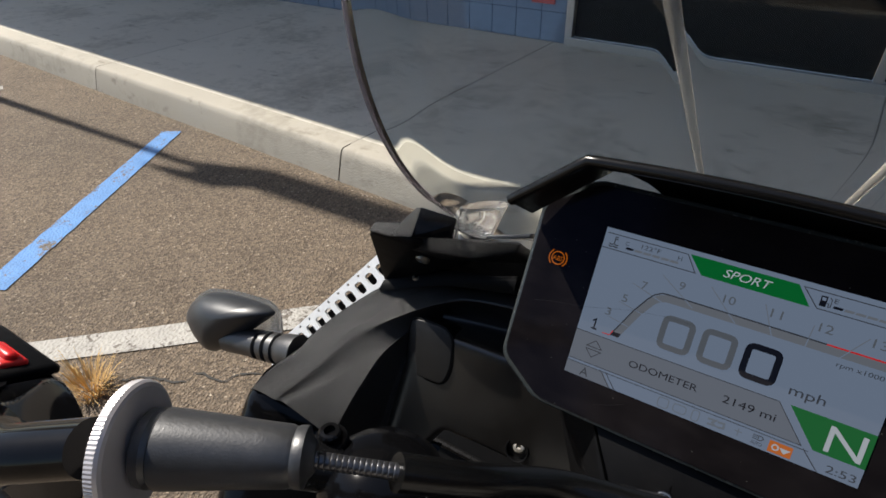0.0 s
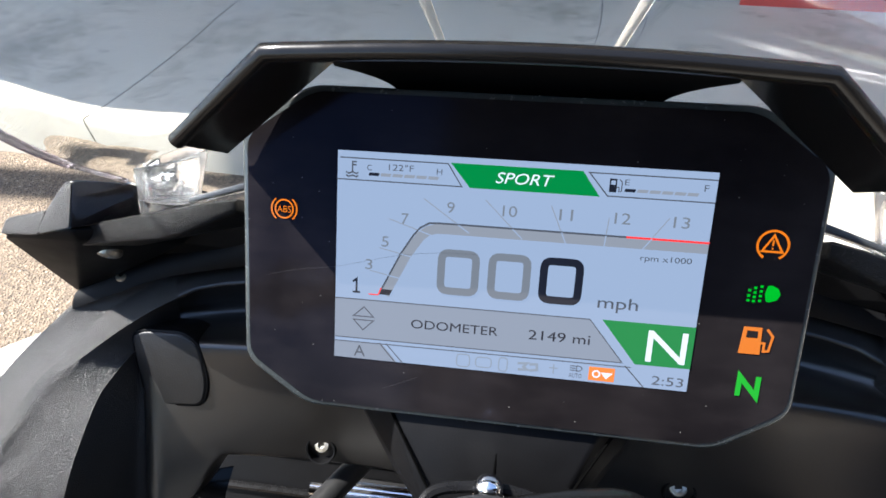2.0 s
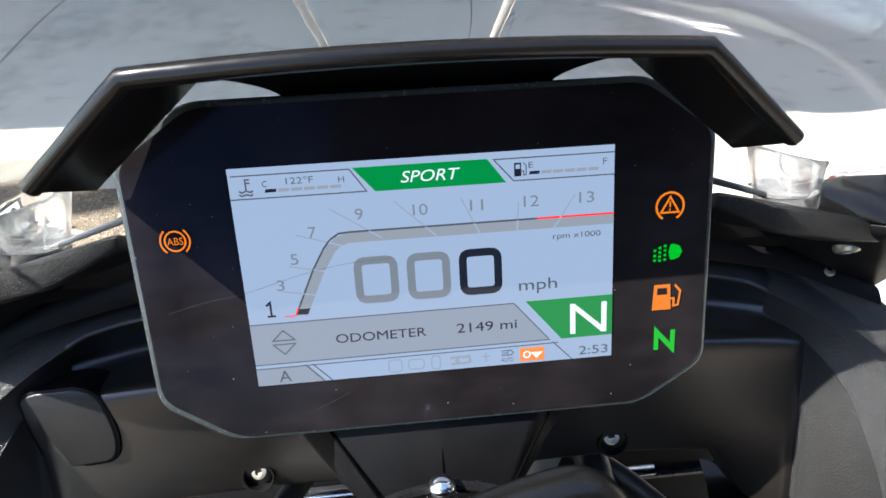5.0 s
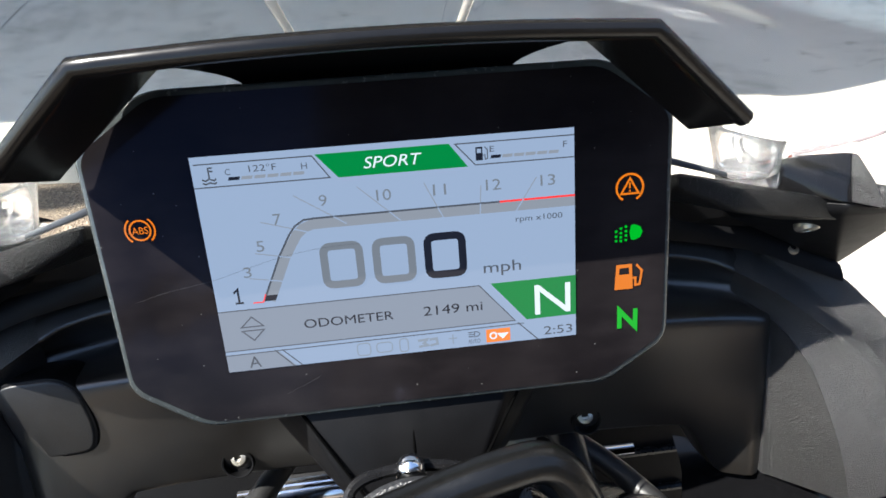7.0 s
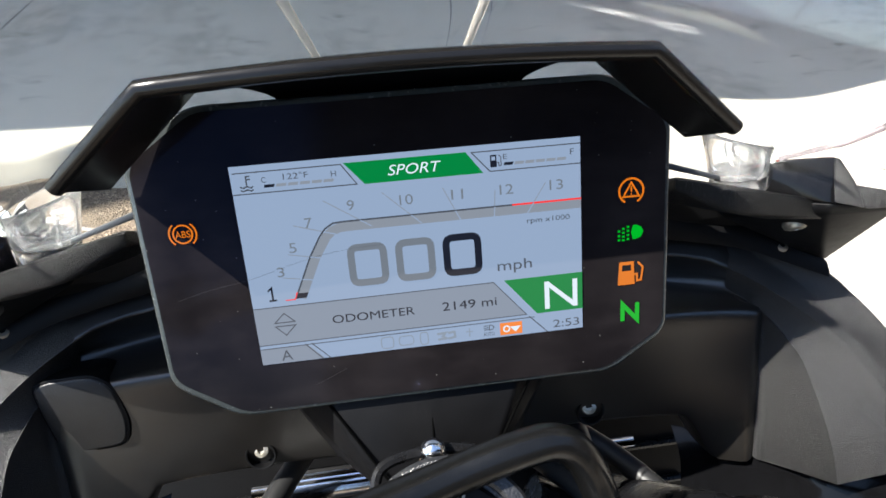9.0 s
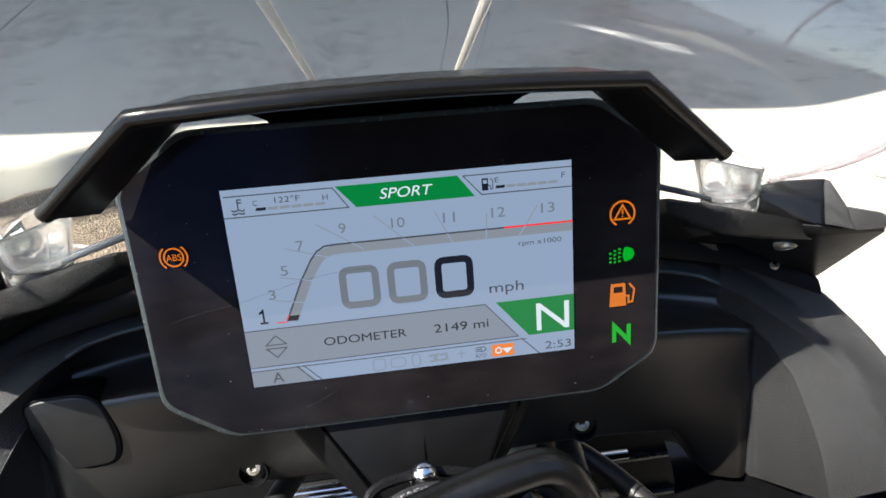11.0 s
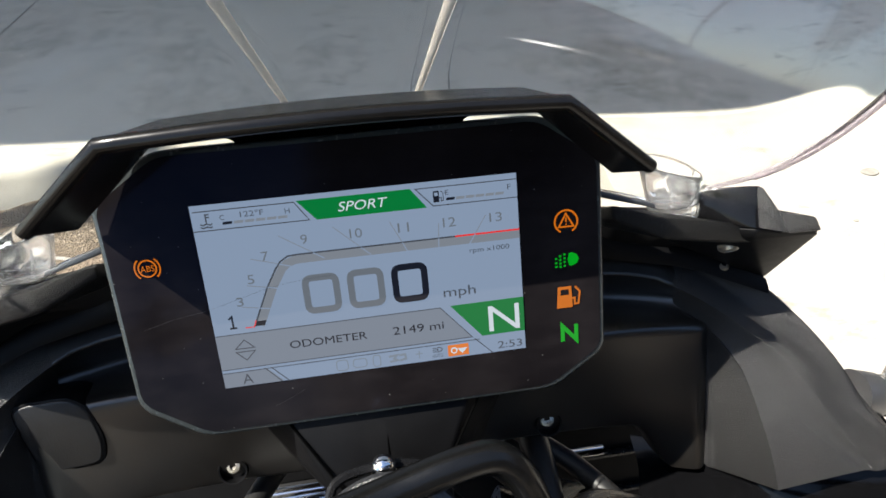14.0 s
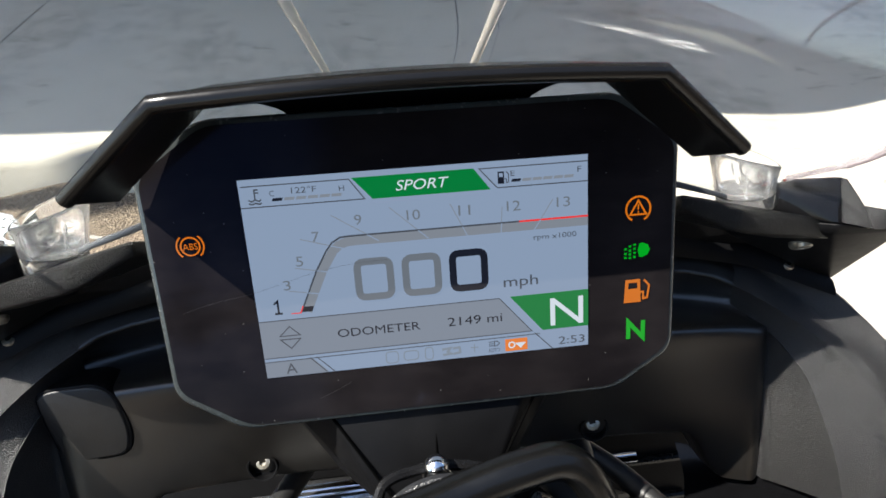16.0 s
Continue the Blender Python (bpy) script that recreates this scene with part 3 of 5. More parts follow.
def text(name, string, x0, x1, z0, z1, layer, material, slant=0.0, label=""):
    """Writing in the built-in font, fitted into a box in millimetres."""
    cu = bpy.data.curves.new(name, "FONT")
    cu.body, cu.shear, cu.resolution_u, cu.fill_mode = string, slant, 4, "BOTH"
    tmp = bpy.data.objects.new(name, cu)
    scene.collection.objects.link(tmp)
    bpy.context.view_layer.update()
    me = bpy.data.meshes.new_from_object(tmp.evaluated_get(bpy.context.evaluated_depsgraph_get()))
    bpy.data.objects.remove(tmp)
    xs, ys = [v.co.x for v in me.vertices], [v.co.y for v in me.vertices]
    ax, ay, sx, sy = min(xs), min(ys), max(xs) - min(xs), max(ys) - min(ys)
    for v in me.vertices:
        u, w = (v.co.x - ax) / sx, (v.co.y - ay) / sy
        v.co = Vector(((x0 + (x1 - x0) * u) / 1000, LAYER - layer * 0.00008, (z0 + (z1 - z0) * w) / 1000))
    me.materials.clear()
    me.materials.append(material)
    ob = new(name, me)
    ob.parent = panel
    return tagged(ob, label) if label else ob


def circle(cx, cz, r, n=24, a0=0, a1=360):
    return [(cx + r * math.cos(radians(a0 + (a1 - a0) * i / n)), cz + r * math.sin(radians(a0 + (a1 - a0) * i / n))) for i in range(n if a1 - a0 >= 360 else n + 1)]


flat("screen", [(-54, 32.4), (54, 32.4), (54, -32.4), (-54, -32.4)], 0, LCD_WHITE, label="white lit screen with a rev counter and speed")
# header
strokes("header_line", [[(-54, 23.9), (-16.7, 23.9), (-21, 30.3), (-53.2, 30.3)]], 0.35, 1, LCD_MID)
strokes("header_line", [[(54, 24.0), (24.8, 24.0), (19.2, 30.3), (54, 30.3)]], 0.35, 1, LCD_MID)
flat("mode_field", [(-20.2, 30.6), (17.4, 30.6), (22.6, 23.7), (-14.3, 23.7)], 1, LCD_GREEN, label="green mode field")
text("mode_word", "SPORT", -7.0, 9.6, 25.6, 28.8, 3, LCD_PURE, 0.25)
strokes("thermometer", [[(-49.4, 29.4), (-49.4, 26.4)], [(-49.4, 29.2), (-48.2, 29.2)], [(-49.4, 28.3), (-48.2, 28.3)], [(-51.4, 26.2), (-50.6, 25.7), (-49.4, 26.2), (-48.2, 25.7), (-47.6, 26.2)], [(-51.4, 25.2), (-50.6, 24.8), (-49.4, 25.2), (-48.2, 24.8), (-47.6, 25.2)]], 0.45, 2, LCD_MID)
text("cold_mark", "C", -45.0, -43.6, 26.9, 28.6, 2, LCD_MID)
text("hot_mark", "H", -24.2, -22.6, 26.9, 28.6, 2, LCD_MID)
text("temperature", "122\u00b0F", -38.5, -31.0, 27.3, 29.2, 2, LCD_MID)
for i in range(6):
    x = -44.5 + i * 3.55
    flat("gauge_segment", [(x, 25.4), (x + 3.0, 25.4), (x + 3.3, 26.3), (x + 0.3, 26.3)], 2, LCD_INK if i == 0 else LCD_GREY)
    x = 29.2 + i * 3.4
    flat("gauge_segment", [(x, 25.5), (x + 2.9, 25.5), (x + 3.2, 26.4), (x + 0.3, 26.4)], 2, LCD_INK if i == 0 else LCD_GREY)
flat("fuel_mark", [(25.0, 25.2), (27.0, 25.2), (27.0, 29.0), (25.0, 29.0)], 2, LCD_INK)
flat("fuel_mark_window", [(25.4, 27.3), (26.6, 27.3), (26.6, 28.5), (25.4, 28.5)], 3, LCD_WHITE)
strokes("fuel_mark_hose", [[(27.0, 26.6), (27.7, 26.6), (27.7, 25.4), (28.4, 25.6), (28.4, 28.2), (27.6, 28.9)]], 0.3, 2, LCD_MID)
text("empty_mark", "E", 29.1, 30.4, 27.4, 29.0, 2, LCD_MID)
text("full_mark", "F", 50.6, 51.8, 27.0, 28.8, 2, LCD_MID)

# rev counter
arc = [(-40.2, -10.7), (-33.9, 2.5), (-30.2, 8.6), (-28.2, 11.0), (-25.6, 12.5), (-22.5, 12.7), (0, 12.7), (31.3, 12.7)]
strokes("rev_line", [arc], 0.55, 3, LCD_MID)
strokes("rev_red_line", [[(31.3, 12.7), (54, 12.7)]], 0.6, 3, LCD_RED)
strokes("rev_red_start", [[(-43.4, -10.9), (-40.4, -10.9), (-39.5, -8.6)]], 0.35, 4, LCD_RED)
strokes("rev_band", [[(-38.4, -10.7), (-32.2, 2.2), (-28.2, 8.3), (-26.2, 10.0), (-23.6, 10.9), (-20, 11.0), (54, 11.0)]], 2.9, 1, LCD_GREY)
flat("rev_bar", [(-40.0, -10.7), (-36.8, -10.7), (-36.0, -9.0), (-39.2, -9.0)], 4, LCD_INK)
for p, q in (((-17.1, 12.7), (-27.6, 19.7)), ((-1.1, 12.7), (-9.5, 20.6)), ((13.0, 12.7), (9.5, 20.2)), ((25.6, 12.7), (26.0, 17.9)), ((38.4, 12.9), (42.5, 19.0)),
             ((-28.7, 10.1), (-37.7, 12.9)), ((-33.9, 2.5), (-40.5, 3.9)), ((-37.8, -4.4), (-43.3, -3.4))):
    strokes("rev_tick", [[p, q]], 0.26, 2, LCD_GREY)
    d = (Vector(p) - Vector(q)).normalized() * 4.2
    strokes("rev_gap", [[p, (p[0] + d.x, p[1] + d.y)]], 0.35, 4, LCD_WHITE)
for s, x, z, w in (("9", -19.5, 17.6, 2.2), ("10", -2.2, 17.7, 4.2), ("11", 13.9, 17.8, 3.8), ("12", 29.7, 17.9, 4.4), ("13", 45.9, 17.9, 4.4), ("7", -33.0, 13.3, 2.2), ("5", -38.8, 5.9, 2.2), ("3", -43.6, -1.5, 2.2)):
    text("rev_number", s, x - w / 2, x + w / 2, z - 1.6, z + 1.6, 2, LCD_DIGIT)
strokes("rev_number", [[(-48.5, -7.4), (-47.3, -6.4), (-47.3, -10.6)], [(-48.5, -10.6), (-46.1, -10.6)]], 0.6, 2, LCD_INK)
text("rev_unit", "rpm x1000", 35.9, 50.1, 5.7, 7.9, 2, LCD_MID)

# speed digits, unit, gear
for x, ma in ((-22.4, LCD_DIGIT), (-7.2, LCD_DIGIT), (8.0, LCD_INK)):
    ring = rounded([(x + 1.1, 4.0), (x + 1.1, -7.7), (x + 11.4, -7.7), (x + 11.4, 4.0)], 2.2, 4)
    strokes("speed_digit", [ring], 2.3, 5, ma, closed=True)
text("speed_unit", "mph", 25.5, 37.0, -10.0, -5.4, 2, LCD_MID)
flat("trip_band", [(-54, -12.9), (23.8, -12.6), (34.5, -25.2), (-54, -25.6)], 1, LCD_BAND)
strokes("trip_line", [[(-54, -12.9), (23.8, -12.6), (34.5, -25.2), (-54, -25.6)], [(-54, -26.9), (37.2, -26.4)]], 0.3, 3, LCD_MID)
strokes("scroll_arrow", [[(-44.7, -15.2), (-48.0, -18.3), (-41.6, -18.3)], [(-44.9, -22.7), (-48.0, -19.5), (-41.6, -19.5)]], 0.35, 3, LCD_MID, closed=True)
text("trip_word", "ODOMETER", -29.7, -2.9, -20.6, -17.8, 3, LCD_INK)
text("trip_value", "2149 mi", 6.3, 24.5, -20.6, -17.6, 3, LCD_INK)
flat("gear_field", [(27.4, -12.4), (54, -12.3), (54, -25.2), (38.2, -25.3)], 2, LCD_GREEN, label="green gear field")
text("gear_letter", "N", 40.9, 52.2, -24.0, -14.3, 4, LCD_PURE)
flat("map_field", [(-54, -27.0), (-38.6, -27.0), (-33.8, -32.4), (-54, -32.4)], 1, LCD_BAND)
text("map_letter", "A", -47.6, -44.0, -31.5, -27.9, 3, LCD_MID)
for p, q in (((-39.5, -26.5), (-34.3, -32.4)), ((-37.4, -26.5), (-31.9, -32.4)), ((35.4, -26.0), (41.5, -32.3))):
    strokes("field_line", [[p, q]], 0.35, 3, LCD_MID)
strokes("lamp_mark", [[(19.6, -27.7), (21.2, -27.7)], [(19.6, -28.4), (21.2, -28.4)], [(19.6, -29.1), (21.2, -29.1)], [(21.5, -27.5), (22.6, -27.7), (23.2, -28.4), (22.6, -29.1), (21.5, -29.3), (21.5, -27.5)]], 0.3, 3, LCD_MID)
text("lamp_word", "AUTO", 19.4, 23.2, -31.4, -30.0, 3, LCD_MID)
flat("key_field", [(25.2, -27.4), (32.8, -27.4), (32.8, -31.7), (25.2, -31.7)], 2, LCD_ORANGE, label="orange key field")
strokes("key_mark", [circle(27.4, -29.5, 1.0, 14)], 0.5, 4, LCD_PURE, closed=True)
flat("key_arrow", [(28.6, -28.9), (32.3, -28.9), (30.4, -30.9)], 4, LCD_PURE)
text("clock", "2:53", 43.6, 52.7, -31.1, -28.3, 3, LCD_MID)
for x, w, h in ((-12.9, 2.0, 2.0), (-6.6, 2.4, 1.6), (-0.6, 1.3, 2.2)):
    strokes("faint_mark", [rounded([(x - w, -29.5 - h), (x + w, -29.5 - h), (x + w, -29.5 + h), (x - w, -29.5 + h)], 1.2, 3)], 0.35, 3, LCD_FAINT, closed=True)
strokes("faint_mark", [[(3.8, -28.6), (6.6, -28.4), (5.6, -29.6), (6.8, -30.4), (4.0, -30.6)], [(7.4, -28.6), (9.6, -28.4), (9.8, -30.2), (7.6, -30.6)]], 0.8, 3, LCD_FAINT)
strokes("faint_mark", [[(14.7, -27.8), (14.7, -30.8)], [(13.4, -29.0), (16.0, -29.0)]], 0.35, 3, LCD_FAINT)

# fine scratches on the glass
for line in ([(-76, -7.4), (-66, -4.9), (-54, -3.0), (-44, -0.4), (-33.5, 2.2), (-22, 3.8), (-11, 4.2)], [(-38, -41.5), (-32, -39), (-27, -36.6)]):
    strokes("scratch", [[tuple(q * 1000 for q in (p.x, p.z)) for p in spline([mm(x, 0, z) for x, z in line], 4)]], 0.07, 6, SCRATCH)

# tell-tale lamps beside the screen
strokes("abs_lamp", [circle(-70.6, 13.6, 2.8, 26)], 0.5, 1, TELL_ORANGE, closed=True, label="orange brake warning lamp, lit")
strokes("abs_lamp_bracket", [circle(-70.6, 13.6, 4.0, 10, 130, 230), circle(-70.6, 13.6, 4.0, 10, -50, 50)], 0.5, 1, TELL_ORANGE)
text("abs_word", "ABS", -72.8, -68.4, 12.5, 14.6, 2, TELL_ORANGE)
strokes("traction_lamp", [circle(70.9, 13.4, 4.1, 26, -60, 240)], 0.65, 1, TELL_ORANGE, label="orange traction warning lamp, lit")
strokes("traction_triangle", [[(70.9, 16.2), (68.2, 11.6), (73.6, 11.6)]], 0.6, 1, TELL_ORANGE, closed=True)
strokes("traction_mark", [[(70.9, 14.9), (70.9, 13.2)], [(70.9, 12.7), (70.9, 12.2)]], 0.5, 1, TELL_ORANGE)
flat("beam_lamp", [(71.6, 1.8), (72.6, 2.0), (74.4, 1.2), (75.2, -0.5), (74.4, -2.2), (72.6, -2.9), (71.6, -2.8), (71.0, -0.5)], 1, TELL_GREEN, label="green headlamp symbol, lit")
strokes("beam_ray", [[(x - 0.42, z), (x + 0.42, z)] for x, zs in ((69.9, (1.5, 0.1, -1.3, -2.7)), (68.3, (1.0, -0.4, -1.7, -2.9)), (66.8, (0.2, -1.4, -2.8))) for z in zs], 0.75, 1, TELL_GREEN)
flat("fuel_lamp", [(66.5, -18.7), (72.4, -18.7), (72.0, -10.6), (67.0, -10.6)], 1, TELL_ORANGE, label="orange low fuel lamp, lit")
flat("fuel_lamp_window", [(67.9, -13.8), (71.1, -13.8), (71.0, -11.7), (68.0, -11.7)], 2, PANEL_GLASS)
strokes("fuel_lamp_hose", [[(72.2, -15.2), (73.2, -15.2), (73.2, -17.6), (74.6, -17.4), (75.2, -13.0), (73.4, -10.9)]], 0.7, 1, TELL_ORANGE)
strokes("neutral_lamp", [[(68.2, -31.9), (68.2, -25.8), (73.4, -31.7), (73.4, -25.5)]], 1.5, 1, TELL_GREEN, label="green neutral lamp, lit")

# visor over the panel: a cranked arch of plate with a rounded front lip, open at the corners
FOOT_F, FOOT_B, KNEE_F, KNEE_B = (90.5, -23, 34.2), (88.0, -4, 31.6), (60.6, -35, 55.7), (57.6, 2.0, 60.2)


def arch(foot, knee, crown, sag):
    """One long edge of the visor, from foot to foot."""
    left, right = [mm(-p[0], p[1], p[2]) for p in (foot, knee)], [mm(*p) for p in (knee, foot)]
    top = spline([left[1], mm(-30, knee[1] - sag * 0.75, knee[2] + crown * 0.75), mm(0, knee[1] - sag, knee[2] + crown), mm(30, knee[1] - sag * 0.75, knee[2] + crown * 0.75), right[0]], 6)
    return [left[0].lerp(left[1], i / 8) for i in range(8)] + top + [right[0].lerp(right[1], i / 8) for i in range(1, 9)]


front, back = arch(FOOT_F, KNEE_F, 1.7, 2.0), arch(FOOT_B, KNEE_B, 2.0, -2.0)
bm = bmesh.new()
sheet(bm, [[f.lerp(b, s) for s in (0, 0.06, 0.3, 0.6, 0.94, 1.0)] for f, b in zip(front, back)], 0.0030)
visor = part("visor", bm, VISOR_BLACK, bike, "black cranked sun visor over the panel", angle=28)
bm = bmesh.new()
tube(bm, [p + mm(0, 0.4, -1.4) for p in front], 0.0023, 12)
part("visor_lip", bm, VISOR_BLACK, visor, "rounded front lip of the visor")
for s in (-1, 1):
    # thickened foot with a small hook at its inner end
    bm = bmesh.new()
    hull(bm, [(s * x, y, z) for x, y, z in ((92.2, -23.4, 35), (91, -24, 32.6), (87.5, -23, 32.4), (84.5, -21, 37.5), (90, -4, 33.5), (88.5, -3.5, 30.4), (84.2, -4, 31.0), (82.6, -5, 36.2))], 0.0012, 3)
    part("visor_foot", bm, VISOR_BLACK, visor)
# web that carries the visor from the back of the panel, flaring at both ends
bm = bmesh.new()
rows = []
for i in range(9):
    t = i / 8
    w, y, z = min(57, 38 + 28 * t ** 3), 17 - 15 * t, 50.2 + 10.0 * t
    rows.append([mm(w * q, y + 1.5 * q * q, z + 1.2 * (1 - q * q)) for q in (-1, -0.92, -0.5, 0, 0.5, 0.92, 1)])
sheet(bm, rows, 0.003)
part("visor_bridge", bm, MATT_BLACK, visor, angle=50)

# bracket below the panel, with its seam
bm = bmesh.new()
hull(bm, [(-37, 5, -49), (33, 5, -49), (-20, -3, -85), (17, -3, -85), (-62, 42, -60), (58, 42, -60), (-42, 50, -104), (40, 50, -104), (-15, 34, -112), (14, 34, -112)], 0.0018, 2)
bracket = part("panel_bracket", bm, MATT_BLACK, bike, "tapered matt black bracket below the panel")
bm = bmesh.new()
tube(bm, [mm(0, 5.7, -51), mm(-1, -4.2, -84)], 0.0004, 6)
part("seam", bm, TYRE_DARK, bracket)
for s in (-1, 1):
    bm = bmesh.new()
    tube(bm, [mm(s * 36, 4.6, -51), mm(s * 15, -4.8, -84)], 0.0005, 6)
    part("groove", bm, TYRE_DARK, bracket)


def bolt(parent, at, axis, r, socket=True):
    """A button-head screw with a socket."""
    bm = bmesh.new()
    lathe(bm, mm(*at), axis, [(-0.002, r * 0.95), (0, r), (r * 0.28, r * 0.86), (r * 0.42, r * 0.5), (r * 0.42, r * 0.42), (r * 0.1, r * 0.40), (r * 0.08, 0)], 20)
    return part("screw", bm, STEEL, parent, "dull steel socket screw")


# inner panel behind the instrument: an arched hollow over a proud front face, with recessed screws
ARCH = [(0, 66, -25), (60, 65, -26), (100, 63, -28), (122, 59.5, -30.5), (134, 56.5, -33), (141, 53, -36.5), (148, 49, -40.5), (154, 45.5, -44.5), (161, 40, -50)]
bm = bmesh.new()
rows = []
for i in range(97):
    x = -157.8 + 315.6 * i / 96
    u = abs(x)
    ya, za = (float(np.interp(u, [a[0] for a in ARCH], [a[c] for a in ARCH])) for c in (1, 2))
    e = min(1, max(0, (u - 137) / 15))
    ya += 4.5 * e * e * (3 - 2 * e)
    roll = 4.0 * max(0, (u - 151.5) / 6) ** 2
    drop = min(1.0, max(0.0, (u - 122) / 21))
    low = -111.5 - 3.5 * math.exp(-(u / 45) ** 2) - 26 * drop * drop * (3 - 2 * drop)
    top = -51.5 - 5.5 * (u / 157) ** 6

    def face(z):
        return 46.3 + 0.25 * max(0, -z - 55) * (1 - (u / 158) ** 4) + roll

    foot = max(face(-55) + 7, 84 - 26 * (u / 155) ** 3)
    sill = -47 - 6 * (u / 155) ** 4
    rows.append(spline([mm(x, y, z) for y, z in (
        (ya + 24, za + 21), (ya + 7, za + 10), (ya + 1.2, za + 2.6), (ya, za), (ya + 2.2, za - 2.2), (foot, sill + 6), (foot - 3, sill + 0.6), (face(top) + 7, top + 1.6), (face(top) + 2.0, top + 0.4), (face(top), top - 2.4),
        (face(-66), -66), (face(-80), -80), (face(-95), -95), (face(low), low + 4), (face(low) + 1.4, low + 1), (face(low) + 5, low - 0.6), (face(low) + 16, low - 1.2))], 3))
sheet(bm, rows)
inner = part("inner_panel", bm, PANEL_BLACK, bike, "dark grey plastic panel behind the instrument", angle=50)
for s in (-1, 1):
    bm = bmesh.new()
    lathe(bm, mm(s * 77.5, 56.8, -102.6), (0, -1, 0.1), [(-0.004, 0.0070), (0.0002, 0.0070), (0.0006, 0.0066), (0.0004, 0.0060), (-0.003, 0.0056), (-0.0035, 0)], 26)
    part("screw_well", bm, MATT_BLACK, inner)
    bolt(inner, (s * 77.0, 58.0, -100.6), (-0.15, -1, 0.45), 0.0038)


def fairing(s):
    """Faceted side fairing beside the inner panel; s is its side."""
    outer = [(143, 79, -13), (150, 69, -20), (163, 60, -27), (186, 46, -42), (207, 43, -67), (226, 45, -93), (241, 44, -108), (243, 29, -119), (236, 12, -124)]
    rim = [(146, 68, -19), (156, 60, -26), (168, 53, -33), (187, 44, -45), (201, 36, -61), (211, 26, -79), (214.5, 16, -94), (227, 13, -107), (234, 10.3, -121.5)]
    crease = [(144, 64, -24), (154, 58.5, -31), (164, 53.5, -38.5), (173, 47.5, -46), (180, 38, -58), (186.5, 28.5, -67.5), (194, 20.5, -82), (207, 12.5, -102), (220, 8.6, -119.5)]
    hood = [(141, 53, -36.5), (148, 49, -40.5), (154, 45.5, -44.5), (161, 40, -50), (170, 34.5, -58), (181, 29, -68), (190, 19.0, -84), (202, 11.5, -104), (213, 8.0, -119)]
    brow = [(146, 62, -50), (151, 56, -54), (155, 50.5, -57.5), (159, 44.5, -62), (162, 38.5, -68.2), (165.8, 32.6, -76), (176, 23.0, -88), (191, 14.2, -103.5), (207, 8.4, -118)]
    ridge = [(148, 55, -53), (152, 51, -55), (155.5, 47.6, -58), (158.5, 43, -62.5), (161.5, 37.5, -68.5), (164.9, 32.6, -76.2), (167, 22.5, -94), (169, 16.5, -110), (171.5, 14.5, -126.5)]
    valley = [(150, 53, -55), (153, 52, -57), (156, 50.5, -60), (157.2, 50, -68), (157.9, 49.5, -80), (158.5, 49, -94), (159.2, 48.5, -108), (159.7, 48, -122), (160.2, 47.5, -136)]
    lip = [(x + 9, y + 34, z - 9) for x, y, z in outer]

    def eased(q):
        p = spline([mm(s * x, y, z) for x, y, z in q], 6)
        for _ in range(3):
            p = [p[0]] + [(a + b * 2 + c) / 4 for a, b, c in zip(p, p[1:], p[2:])] + [p[-1]]
        return p

    lines = [eased(q) for q in (lip, outer, rim, crease, hood, brow, ridge, valley)]
    rows = []
    for p in zip(*lines):
        row = [p[0]]
        for (a, b), hollow in zip(zip(p, p[1:]), (0, -0.4, 0.5, -0.3, 1.2, 0.2, 0.3)):
            gap = min(1.0, (b - a).length / 0.012) * hollow
            row += [a.lerp(b, 0.12) + mm(0, gap * 0.45, 0), a.lerp(b, 0.5) + mm(0, gap, 0), a.lerp(b, 0.88) + mm(0, gap * 0.45, 0), b]
        row += [p[-1] + mm(-s * 1.5, 0.8, 0), p[-1] + mm(-s * 2.5, 8, 0)]
        rows.append(row)
    bm = bmesh.new()
    sheet(bm, rows)
    body = part("side_fairing", bm, GRAINED, bike, "grained black plastic side fairing with moulded ridges", angle=55)
    # overlapping flange at the top of the fairing
    bm = bmesh.new()
    rows = []
    for t in range(15):
        u = t / 14
        hi_p = spline([mm(s * 104, 55, -8), mm(s * 150, 55, -17), mm(s * 172, 53, -24), mm(s * 184, 50, -35)], 7)
        lo_p = spline([mm(s * 104, 56, -19), mm(s * 144, 52, -27), mm(s * 165, 48, -35), mm(s * 184, 45, -43)], 7)
        a, b = hi_p[int(u * 21)], lo_p[int(u * 21)]
        rows.append([a + mm(0, 10, -2), a, a.lerp(b, 0.3) + mm(0, -1.4, 0.8), a.lerp(b, 0.75) + mm(0, -1.2, 0.6), b, b + mm(0, 4, 1)])
    sheet(bm, rows, 0.0015)
    part("flange", bm, MATT_BLACK, body, "black overlapping flange with a screw", angle=45)
    return body


fairings = [fairing(-1), fairing(1)]
for s, f in zip((-1, 1), fairings):
    bolt(f, (s * 164, 50.5, -28.0), (0, -0.7, 0.72), 0.0029)
    # lower cowl under the fairing
    bm = bmesh.new()
    top = spline([mm(s * 258, 80, -114), mm(s * 246, 32, -123), mm(s * 238, 13, -128), mm(s * 216, 14, -131), mm(s * 180, 29, -135), mm(s * 160, 52, -140), mm(s * 130, 70, -140)], 5)
    sheet(bm, [[p + mm(0, 8, 9), p, p + mm(s * 1, -1, -7), p + mm(s * -1, -6, -22), p + mm(s * -8, -16, -60), p + mm(s * -20, -20, -150), p + mm(s * -45, -10, -300)] for p in top], 0.002)
    part("lower_cowl", bm, GLOSS_BLACK, bike, "gloss black lower fairing", angle=50)

